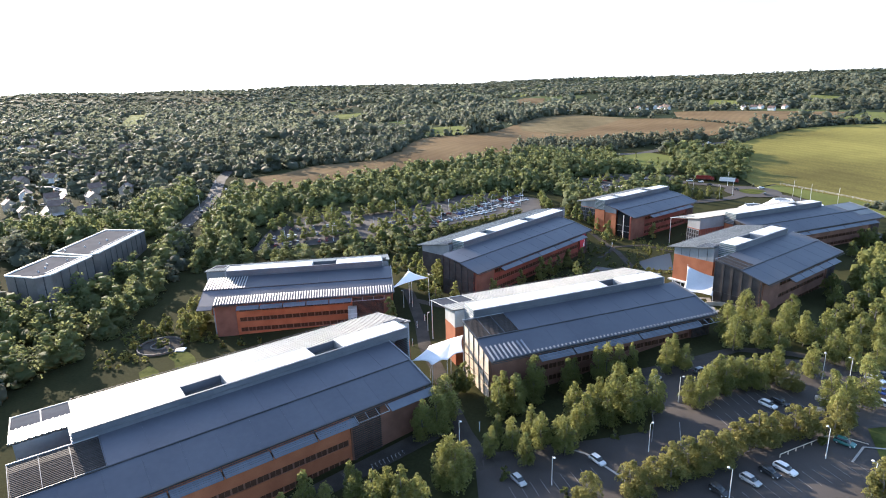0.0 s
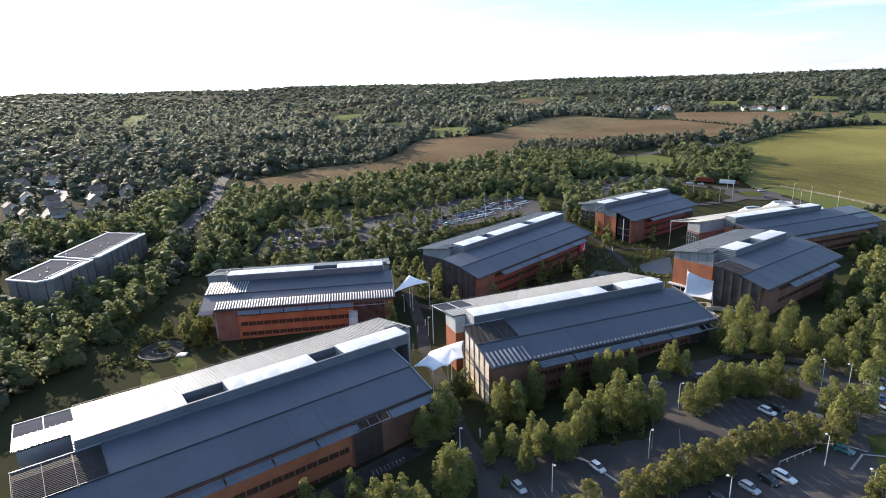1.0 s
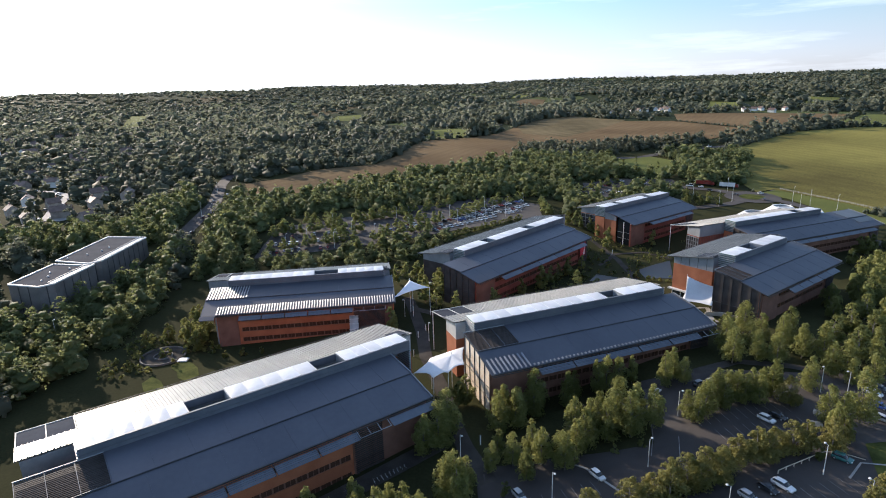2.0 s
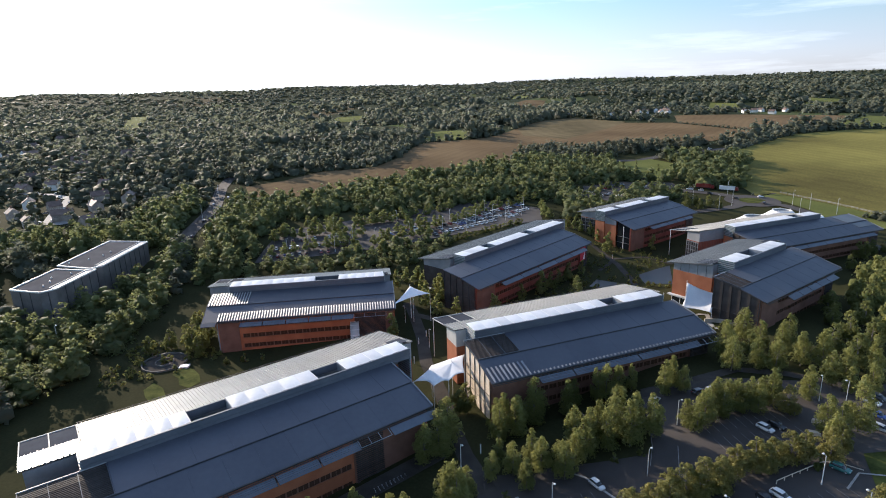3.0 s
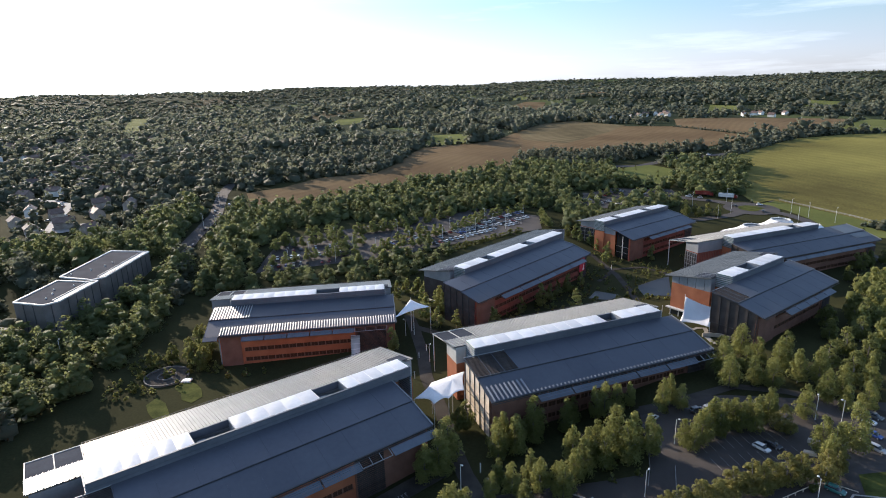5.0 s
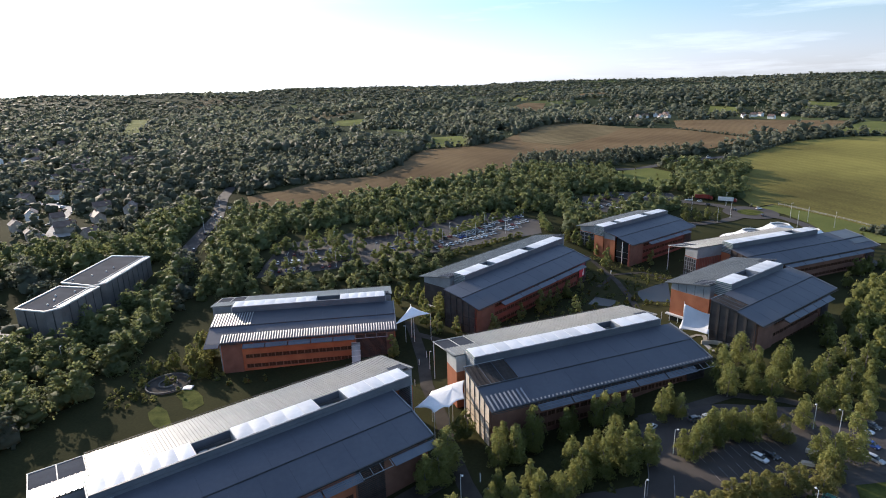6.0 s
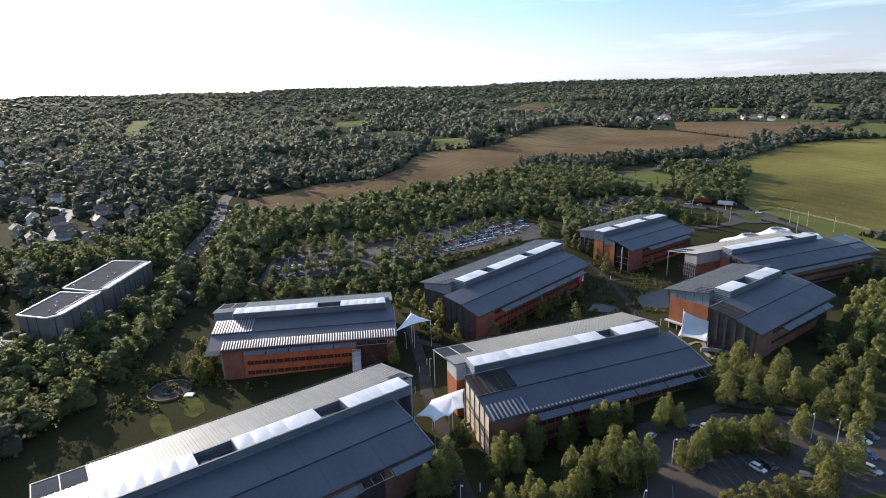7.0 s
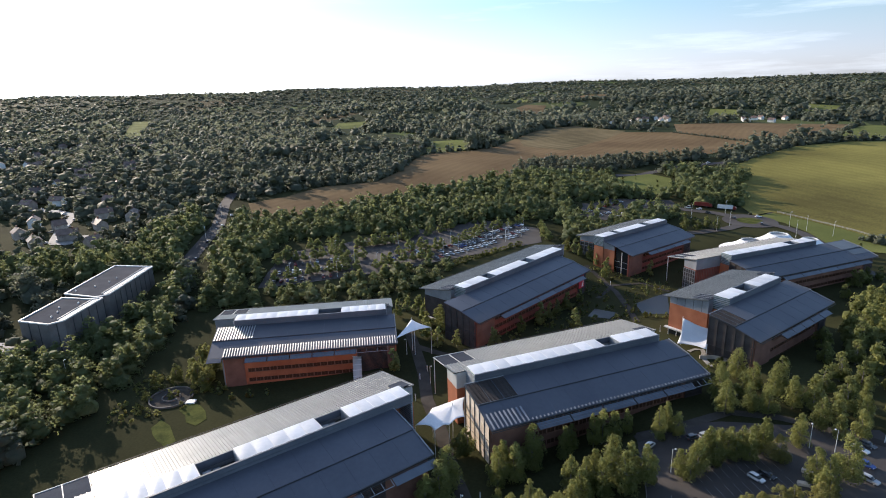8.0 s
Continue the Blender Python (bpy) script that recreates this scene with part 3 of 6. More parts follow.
        for p0, v0, v1, zz in ((e1 - 15, 4.2, 13.2, zu), (e1 - 13, 14.2, 18.6, zl)):
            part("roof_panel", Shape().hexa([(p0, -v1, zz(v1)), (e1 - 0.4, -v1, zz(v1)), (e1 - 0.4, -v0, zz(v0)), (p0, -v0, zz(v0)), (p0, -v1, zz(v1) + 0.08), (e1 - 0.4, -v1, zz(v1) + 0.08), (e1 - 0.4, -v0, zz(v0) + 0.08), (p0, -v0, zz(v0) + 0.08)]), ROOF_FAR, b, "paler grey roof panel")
    # spine with its rooflights
    part("spine_wall", Shape().box(s0, s1, -a, -a + 0.4, rt - 0.6, H), SHADE, b, "grey metal clerestory wall below the rooflights")
    part("spine_coping", Shape().box(s0, s1, -a - 0.12, -a + 0.45, H, H + 0.14), SHADE, b)
    part("spine_wall", Shape().box(s0, s1, a - 0.4, a, ft - 0.8, H - 0.15), SHADE, b)
    part("spine_seam", Shape().box(s0, s1, -a - 0.1, -a, rt + 0.9, rt + 1.0), SHADE, b)
    for u, sg in ((s0, -1), (s1, 1)):
        n, lo = (7, rt - 3.0) if sg < 0 else (15, rt - 9.0)
        if sg > 0:
            for k in range(5):
                yy = -a + 0.2 + (2 * a - 0.4) * k / 4
                part("lattice_post", Shape().box(u + 0.16, u + 0.34, yy - 0.07, yy + 0.07, lo - 0.3, H), PANEL, b)
        for i in range(n):
            z = lo + (H - lo) * i / n
            part("louvre_blade", Shape().hexa([(u - 0.3, -a, z), (u + 0.3, -a, z), (u + 0.3, a, z), (u - 0.3, a, z), (u - 0.3 + 0.1 * sg, -a, z + 0.42), (u + 0.2 + 0.1 * sg, -a, z + 0.42),
                                               (u + 0.2 + 0.1 * sg, a, z + 0.42), (u - 0.3 + 0.1 * sg, a, z + 0.42)]), PANEL, b)
        part("end_glazing", Shape().box(u - 0.12, u + 0.12, -a + 0.1, a - 0.1, lo - 0.4, H), GREENGLASS, b, "green tinted glazing at the spine's end")
        part("end_base", Shape().box(u - 0.1, u + 0.1, -a + 0.1, a - 0.1, zb0, lo - 0.4), TERRA, b, "orange wall below the glazing")
    last = s0
    for g0, g1, n in groups:
        if g0 - last > 1:
            part("plant_well", Shape().box(last, g0, -a + 0.4, a - 0.4, rt - 1.2, rt - 1.0), DARK, b, "sunken dark plant deck")
            part("plant_unit", Shape().box(last + 1.2, last + 3.2, -1.2, 1.0, rt - 1.0, rt + 0.5).box(last + 3.8, min(g0 - 0.6, last + 5.4), -0.6, 1.4, rt - 1.0, rt + 0.1).tube((last + 2.2, 0, rt + 0.5), (last + 2.2, 0, rt + 0.8), 0.5, 0.5), GREY, b, "grey roof plant units")
            for u in (last, g0):
                part("well_wall", Shape().box(u - 0.15, u + 0.15, -a + 0.4, a - 0.4, rt - 1.2, H - 0.05), PANEL, b)
        for i in range(n):
            u0, u1 = g0 + (g1 - g0) * i / n, g0 + (g1 - g0) * (i + 1) / n
            part("rooflight", pillow(u0 + 0.13, u1 - 0.13, -a + 0.1, a, H + 0.12, 0.26), PILLOW, b, smooth=True)
        part("rooflight_kerb", Shape().box(g0, g1, -a + 0.46, a - 0.02, H - 0.4, H + 0.1), WHITE, b)
        last = g1
    # walls
    zb = -3.5
    y0, y1 = bay or (e1 - 8.6, e1 - 0.8)
    fl = (ev - 0.9) / 3
    wl = [(0.9 + fl * i, 2.65 + fl * i, e0 + 14, y0 - 0.6) for i in range(3)]
    # Front walls in deep shade get darker face colours in place of terracotta.
    banded_wall(b, e0 + wall0, e1 - 0.4, -21.0, zb, ev - 0.2, 0.8, wl, face)
    for lo, hi, a0, a1 in wl:
        k = int((a1 - a0) / 2.75)
        for i in range(k):
            window(b, pose(a0 + (i + 0.5) * (a1 - a0) / k, -20.72, lo + 0.03))
    part("entrance_bay", Shape().box(y0, e1 - 0.8, -21.35, -20.9, zb, ev - 0.9), BRICK, b, "brown brick stair bay")
    part("entrance_bay", Shape().box(e0 + wall0 + 0.4, e0 + 13.0, -21.35, -20.9, zb, ev - 0.9), BRICK, b, "brown brick stair bay")
    slat = Shape().box(y0 + 0.3, y1 - 0.3, -21.75, -21.36, 0, 0.16).mesh("bay_slat", LOUVRE)
    for i in range(24):
        part("bay_slat", slat, None, b).location = (0, 0, 0.5 + i * (ev - 2.2) / 24)
    if near:
        frame_bars = Shape()
        for q in range(4):
            u = y0 + (y1 - y0) * q / 3
            frame_bars.bar((u, -25.8, ev - 1.5), (u, -23.6, ev - 0.6), 0.14)
        frame_bars.bar((y0, -25.8, ev - 1.5), (y1, -25.8, ev - 1.5), 0.14)
        part("eave_frame", frame_bars, PANEL, b, "open grey steel frame at the eaves")
        if e1 - y1 > 6:
            part("sunshade_panel", Shape().hexa([(y1 + 0.4, -26.3, ev - 1.65), (e1 - 0.3, -26.3, ev - 1.65), (e1 - 0.3, -24.0, ev - 0.75), (y1 + 0.4, -24.0, ev - 0.75), (y1 + 0.4, -26.3, ev - 1.55), (e1 - 0.3, -26.3, ev - 1.55), (e1 - 0.3, -24.0, ev - 0.65), (y1 + 0.4, -24.0, ev - 0.65)]), SHADE, b)
    n = 5
    c0, c1 = e0 + 14, y0
    for i in range(n):
        u0, u1 = c0 + (c1 - c0) * i / n + 0.2, c0 + (c1 - c0) * (i + 1) / n - 0.2
        if near:
            shade = part("sunshade_arm", Shape().bar((u0, -26.3, ev - 1.6), (u0, -24.0, ev - 0.7), 0.12), DARK, b)
            part("sunshade_arm", Shape().bar((u1, -26.3, ev - 1.6), (u1, -24.0, ev - 0.7), 0.12), DARK, b)
            slat = Shape().hexa([(u0, -0.2, -0.09), (u1, -0.2, -0.09), (u1, 0.2, 0.05), (u0, 0.2, 0.05), (u0, -0.2, -0.04), (u1, -0.2, -0.04), (u1, 0.2, 0.1), (u0, 0.2, 0.1)]).mesh("sunshade_slat", SHADE)
            for k in range(5):
                q = (k + 0.5) / 5
                part("sunshade_slat", slat, None, shade).location = (0, -26.3 + 2.3 * q, ev - 1.6 + 0.9 * q)
        else:
            part("sunshade_panel", Shape().hexa([(u0, -26.3, ev - 1.65), (u1, -26.3, ev - 1.65), (u1, -24.0, ev - 0.75), (u0, -24.0, ev - 0.75), (u0, -26.3, ev - 1.55), (u1, -26.3, ev - 1.55), (u1, -24.0, ev - 0.65), (u0, -24.0, ev - 0.65)]), SHADE, b)
        for u in (u0 + 0.2, u1 - 0.2):
            part("sunshade_bracket", Shape().bar((u, -26.2, ev - 1.75), (u, -21.0, ev - 0.9), 0.14), DARK, b)
    # end walls of the front wing
    for u, sg in ((e0 + wall0, -1), (e1 - 0.4, 1)):
        th = 0.4 * sg
        uu = sorted((u, u - th))
        s = Shape()
        s.hexa([(uu[0], -20.9, zb), (uu[1], -20.9, zb), (uu[1], -a, zb), (uu[0], -a, zb), (uu[0], -20.9, ev + 0.35), (uu[1], -20.9, ev + 0.35), (uu[1], -a, rt - 0.5), (uu[0], -a, rt - 0.5)])
        if sg < 0 and end == "screen":
            part("end_wall", s, SCREEN, b, "tall end wall of pale timber screens")
            for i in range(6):
                yy = -20.8 + i * 3.45
                top = ev + 0.3 + (rt - ev - 0.85) * (i * 3.45 + 0.1) / 17.5
                part("mullion", Shape().box(u - 0.22, u, yy - 0.09, yy + 0.09, zb, top), DARK, b)
            for z in (3.2, 6.6):
                part("transom", Shape().box(u - 0.18, u, -20.7, -a, z, z + 0.16), DARK, b)
            for i in range(22):
                z = 0.5 + i * 0.45
                if z < ev:
                    part("screen_slat", Shape().box(u - 0.12, u, -20.6, -a, z, z + 0.18), SCREEN, b)
        elif sg < 0 and end == "corner":
            ym = -11.0
            zm = ev + 0.35 + (rt - ev - 0.85) * (ym + 20.9) / 17.5
            part("end_wall", Shape().hexa([(u, ym, zb), (u + 0.4, ym, zb), (u + 0.4, -a, zb), (u, -a, zb), (u, ym, zm - 2.2), (u + 0.4, ym, zm - 2.2), (u + 0.4, -a, zm - 2.2), (u, -a, zm - 2.2)]), TERRA, b, "orange terracotta end wall")
            part("panel_band", Shape().hexa([(u - 0.05, ym, zm - 2.2), (u + 0.4, ym, zm - 2.2), (u + 0.4, -a, zm - 2.2), (u - 0.05, -a, zm - 2.2), (u - 0.05, ym, zm), (u + 0.4, ym, zm), (u + 0.4, -a, rt - 0.5), (u - 0.05, -a, rt - 0.5)]), GREY, b, "grey panel band below the roof")
            part("end_glazing", Shape().hexa([(u + 1.6, -20.2, zb), (u + 1.9, -20.2, zb), (u + 1.9, ym, zb), (u + 1.6, ym, zb), (u + 1.6, -20.2, ev + 0.3), (u + 1.9, -20.2, ev + 0.3), (u + 1.9, ym, zm), (u + 1.6, ym, zm)]), GLASS, b, "dark glazed corner behind columns")
            for yy in (-20.6, -16.0):
                part("column", Shape().tube((u + 0.3, yy, zb), (u + 0.3, yy, ev + 0.2), 0.2, 0.2), WHITE, b)
            for z in (3.2, 6.6):
                part("transom", Shape().box(u + 1.45, u + 1.6, -20.2, ym, z, z + 0.16), PANEL, b)
        elif sg < 0:
            part("end_wall", s, LOUVRE, b, "tall brown louvred and glazed end wall")
            for i in range(6):
                yy = -20.8 + i * 3.45
                top = ev + 0.3 + (rt - ev - 0.85) * (i * 3.45 + 0.1) / 17.5
                part("mullion", Shape().box(u - 0.25, u, yy - 0.12, yy + 0.12, zb, top), DARK, b)
            for z in (3.4, 7.0):
                part("transom", Shape().box(u - 0.18, u, -20.7, -a, z, z + 0.14), DARK, b)
        else:
            part("end_wall", s, BRICK, b, "brown brick end wall")
    # rear wing; under an open roof frame its end is narrower
    w0, wt = f0 + 0.8, max(10.2, fe - 2.6)
    tz = lambda yy: ft - 0.45 - (ft - fe) * (yy - a) / 19.9

    def block(name, q0, q1, y0, y1, zl, mat, label):
        flat = zl is None
        lo, t0, t1 = (zb, wt, wt) if flat else (zl, tz(y0), tz(y1))
        part(name, Shape().hexa([(q0, y0, lo), (q1, y0, lo), (q1, y1, lo), (q0, y1, lo), (q0, y0, t0), (q1, y0, t0), (q1, y1, t1), (q0, y1, t1)]), mat, b, label)

    cut = w0 + 12 if framed else w0
    if framed:
        block("rear_wing", w0, cut, a, 11.6, None, REAR[rear][0], REAR[rear][1] + " end of the rear wing")
        # pale swaps the grey band for a lighter one where sun strikes it.
        block("clerestory_wall", w0 + 0.02, cut, a + 0.02, 11.58, wt, PALE if pale else GREY, "panel band below the rear roof")
    block("rear_wing", cut, f1 - 0.6, a, 20.4, None, REAR[rear][0], REAR[rear][1] + " clad rear wing")
    block("clerestory_wall", cut + 0.02, f1 - 0.62, a + 0.02, 20.38, wt, PALE if pale else GREY, "panel band below the rear roof")
    if not framed:
        if rear == "terra":
            part("undercroft_glazing", Shape().box(w0 - 0.06, w0 - 0.01, a + 0.5, 20.0, zb, H - 18.65), GLASS, b, "dark glazing under the ledge")
            for i in range(6):
                part("column", Shape().tube((w0 - 1.3, a + 0.8 + 3.8 * i, zb), (w0 - 1.3, a + 0.8 + 3.8 * i, H - 18.6), 0.16, 0.16), WHITE, b)
        part("ledge", Shape().box(w0 - 1.6, w0, a, 21.5, H - 18.6, H - 18.1), WHITE, b, "white balcony ledge")
    if rear in ("red", "grid"):
        y9, top = (11.4, wt - 0.4) if framed else (20.2, wt - 0.3)
        part("end_screen", Shape().box(w0 - 0.12, w0 - 0.04, a + 0.2, y9, 0.5, top), DARK, b, "dark glazing behind the grid")
        for i in range(6):
            yy = a + 0.3 + (y9 - a - 0.5) * i / 5
            part("grid_post", Shape().box(w0 - 0.45, w0 - 0.12, yy - 0.09, yy + 0.09, 0.3, top), GREY, b)
        for i in range(6):
            z = 0.6 + (top - 0.9) * i / 5
            part("grid_rail", Shape().box(w0 - 0.4, w0 - 0.14, a + 0.2, y9, z, z + 0.17), GREY, b)
    if rear == "red":
        for i in range(14):
            part("board", Shape().box(w0 + 0.6 + i * 1.15, w0 + 0.9 + i * 1.15, a - 0.12, a, 0.2, wt - 0.2), BRICK, b)
    for i in range(0 if framed or rear != "terra" else 4):
        part("panel_seam", Shape().box(w0 - 0.05, w0 + 0.02, 6.0 + i * 3.7, 6.14 + i * 3.7, wt + 0.1, tz(6 + i * 3.7) - 0.1), DARK, b)
    return b


offices = {}
offices["a"] = office(-46.1, 131.8, 36.4, 13.5, (-41.5, 41.5), [(-41.5, -19.2, 6), (-9.5, 12.9, 5), (21.2, 41.2, 5)], (-53, 35), (-52.5, 46.9),
                      near=True, lw=16.0, bay=(12.5, 21.0), label="long three-storey office with dark ribbed metal roofs and white rooflight spine")
offices["b"] = office(41.4, 178.7, 21.0, 14.4, (-36, 36.2), [(-36, 13.4, 11), (19.9, 36.2, 3)], (-40, 40.6), (-40.4, 40.9),
                      near=True, pale=True, face=BRICK, lw=14.0, fins=((-39.6, -27, 17.5, 1), (-27, 40.4, 22.4, 1)), label="office with dark metal roof, rooflight spine and sunlit timber end screen")
offices["c"] = office(-57.0, 229.6, 7.5, 10.7, (-31.5, 31.5), [(-31.4, 2.6, 8), (12.6, 31.4, 5)], (-38.4, 34.8), (-41.8, 34.9),
                      near=True, louvre=False, wall0=5.2, bay=(18.5, 31.0), fins=((-33, 34.6, 18.6), (-38.2, -22.5, 4.2)), label="orange terracotta office with ribbed roof and white rooflights beside the lawn")
offices["d"] = office(35.4, 278.1, 46.5, 13.6, (-41, 41.6), [(-41, -23.3, 3), (-17.3, 9.4, 4), (15.4, 41.5, 4)], (-55.5, 36.3), (-44.4, 54.4), end="glass", framed=False, rear="grey", louvre=False, face=REDWOOD,
                      label="office with blue-grey roof in shade and a red banner")
offices["e"] = office(128.1, 226.9, 35.5, 18.0, (-21, 20.8), [(-21, -7.6, 3), (2.0, 20.6, 4)], (-35.9, 25.4), (-25.1, 30), end="glass", framed=False, face=BRICK,
                      label="tall office with glazed end wall and orange rear wing")
offices["f"] = office(178.1, 300.4, 21.9, 13.3, (-31.4, 32), [(-31.3, 13.2, 9), (20.2, 32, 3)], (-33, 54.8), (-49, 36), end="glass", rear="red", louvre=False, face=BRICK, end_panel=True,
                      label="office with long blue-grey roof beside white marquees")
offices["g"] = office(119.0, 347.6, 37.0, 14.6, (-33.5, 31.5), [(-33.4, -20.2, 3), (-15.8, 9.5, 5), (14.9, 31.4, 3)], (-33.8, 31.1), (-26.3, 38.1), end="corner", rear="grid", framed=False, louvre=False, face=REDWOOD,
                      label="office with blue-grey roof and orange walls near the roundabout")


# ---- roads, paths, parking ----
patch("car_park", [(6.2, 86.4), (6.2, 120.3), (30.6, 123.4), (56.5, 124), (128, 121), (128, 84)], 0.16, ASPHALT, "shaded asphalt car park with bays between tree rows", "car park", 4)
patch("car_park", [(50.5, 122.3), (57.5, 153.2), (84, 155), (128, 148), (128, 120)], 0.19, ASPHALT, "asphalt parking court in front of the offices", "car park", 4)
patch("car_park", [(-106, 308.9), (-105, 365), (-60, 388), (20, 440), (70, 405), (66, 370), (-28, 322.4)], 0.2, ASPHALT, "large asphalt car park full of parked cars among trees", "car park", 6)
patch("car_park", [(106, 446), (122, 482), (150, 500), (198, 488), (196, 466), (165, 462), (128, 432)], 0.2, ASPHALT, "asphalt car park behind trees", "car park", 6)
strip("road", [(-158, 330), (-166, 365), (-176, 440), (-196, 510), (-205, 560)], 10, 0.25, ASPHALT, "asphalt dual road leading away between trees", "road")
strip("road", [(150, 600), (204, 594), (261, 630), (341, 655), (400, 662), (470, 690)], 10, 0.3, ASPHALT, "asphalt main road behind a dark tree belt", "road", 6)
strip("road", [(120, 482), (160, 474), (196, 458), (215, 444), (232, 424)], 9, 0.3, ASPHALT, "asphalt approach road to the roundabout", "road")
strip("road", [(232, 424), (250, 428), (262, 440), (300, 520)], 8, 0.31, ASPHALT, "asphalt road beside the cereal field", "road")
strip("road", [(234, 413), (240, 406), (244.5, 397), (247.8, 382), (247, 366), (244.2, 350), (238.4, 298)], 8, 0.5, ASPHALT, "asphalt estate road curving past the offices", "road")
strip("road", [(150, 392), (180, 392), (205, 400), (224, 412)], 8, 0.33, ASPHALT, "asphalt estate road to the offices", "road")
strip("road", [(-283, 404), (-300, 440), (-318, 488), (-345, 505), (-372, 512)], 7, 0.3, STONE, "pale concrete street between the houses", "road")
patch("meadow", [(163, 534), (180, 585), (218, 598), (231, 574), (213, 518), (186, 507)], 0.4, MEADOW, "yellow-green rough meadow among the trees", "meadow", 6)
patch("roundabout", [(230 + 19 * math.cos(i * math.pi / 12), 418 + 19 * math.sin(i * math.pi / 12)) for i in range(24)], 0.38, ASPHALT, "asphalt roundabout", "roundabout", 4)
patch("roundabout_island", [(230 + 9 * math.cos(i * math.pi / 10), 418 + 9 * math.sin(i * math.pi / 10)) for i in range(20)], 0.5, LAWN, "mown grass island of the roundabout", "grass island", 3)
patch("verge", [(240, 430), (251, 410), (253, 384), (250, 352), (302, 326), (287.5, 367), (278.5, 394), (268.5, 419), (259, 438)], 0.35, MEADOW, "strip of bright grass beside the road", "verge", 6)
strip("path", [(-16.6, 244.9), (-13.5, 230), (-9.3, 205.8), (-7.2, 183.9), (-2.1, 162.9), (1, 143.2), (4.1, 129.7), (9.2, 115.1)], 4.5, 0.16, PATHM, "pale paved path between the offices", "path")
strip("path", [(-13.5, 230), (-2.1, 220.7), (16.4, 211.4), (30.7, 217)], 3.5, 0.18, PATHM, "pale paved path behind an office", "path")
strip("path", [(56.5, 150.2), (69.3, 152.6), (89, 160), (103, 156), (118, 146), (132, 136)], 3.5, 0.24, PATHM, "pale path along the front of an office", "path")
strip("path", [(85.1, 326.2), (89.1, 307.3), (91.5, 287.8), (90.4, 265), (87.9, 243.4)], 3.0, 0.18, PATHM, "curved path beside the pond", "path")
strip("path", [(92.3, 297.5), (109.9, 299.8), (119.3, 285.8)], 2.4, 0.2, PATHM, "path on the pond's bank", "path")
strip("path", [(79.2, 278.7), (86.3, 287.8), (92.3, 297.5)], 2.2, 0.2, PATHM, "path on the pond's bank", "path")
# Brighter lawn pieces shaped and coloured as patches of sunlight on the grass.
patch("lawn", [(-103.8, 176.6), (-102.5, 181.6), (-97.6, 177.7), (-94, 172), (-91.4, 168.2), (-93.2, 164.8), (-98.1, 168.7), (-101, 172)], 0.12, LAWN, "brighter lawn strip painting a patch of sun beside the office", "lawn", 3)
patch("lawn", [(-98.7, 187.5), (-96.6, 193.5), (-92, 190.5), (-88.8, 186.8), (-86.2, 181.3), (-88.4, 177.1), (-92.8, 179.5), (-95, 184)], 0.12, LAWN, "brighter lawn strip painting a patch of sun beside the paved garden", "lawn", 3)
patch("lawn", [(90, 100), (128, 96), (128, 120), (98, 117)], 0.24, LAWN, "mown grass corner beside the car park", "lawn", 4)
strip("path", [(-40.0, 104.2), (-30.7, 110.9), (-14.6, 122.7), (-2.3, 132.0)], 6.0, 0.15, PATHM, "shaded paving along the office front", "path")
strip("path", [(96.4, 207.6), (99.6, 209.6), (102.4, 209), (101.6, 205.6), (99, 200.5), (98.6, 193)], 1.9, 0.22, STONE, "pale curved stone path round the office's corner", "path")
patch("pond", [(74, 264), (67.7, 253.3), (76.8, 249), (83.1, 256.5)], 0.12, WATER, "small dark pond beside the path", "pond", 4)
patch("pond", [(95.6, 269.3), (106.9, 277.6), (117.2, 283.8), (110.9, 265), (106.6, 253.2), (94.3, 254.3)], 0.12, WATER, "dark still pond between the offices", "pond", 6)


def round_garden(x, y):
    g = thing("round_garden", pose(x, y, gz(x, y)), "round paved garden with low ring walls and steps on the lawn", "garden")
    for r, w, h, nm in ((7.8, 0.45, 0.7, "ring_wall"), (3.2, 0.4, 0.7, "inner_wall")):
        s, n = Shape(), 48
        for q, z in ((r - w / 2, -0.4), (r + w / 2, -0.4), (r + w / 2, h), (r - w / 2, h)):
            s.v += [(q * math.cos(2 * math.pi * i / n), q * math.sin(2 * math.pi * i / n), z) for i in range(45)]
        s.f = [(k * 45 + i, k * 45 + i + 1, (k + 1) % 4 * 45 + i + 1, (k + 1) % 4 * 45 + i) for k in range(4) for i in range(44)]
        s.f += [(0, 45, 90, 135), (179, 134, 89, 44)]
        part(nm, s, GARDEN_STONE, g)
    disc = Shape()
    disc.v = [(0, 0, 0.22)] + [(7.5 * math.cos(2 * math.pi * i / 40), 7.5 * math.sin(2 * math.pi * i / 40), 0.2) for i in range(40)]
    disc.f = [(0, 1 + i, 1 + (i + 1) % 40) for i in range(40)]
    part("paving", disc, PATHM, g, "paved floor of the garden")
    part("steps", Shape().box(7.2, 10.8, -5, -2.5, 0.1, 0.4).box(7.9, 10.8, -5, -2.5, 0.4, 0.65), WHITE, g, "white stone steps")


round_garden(-105.8, 197)


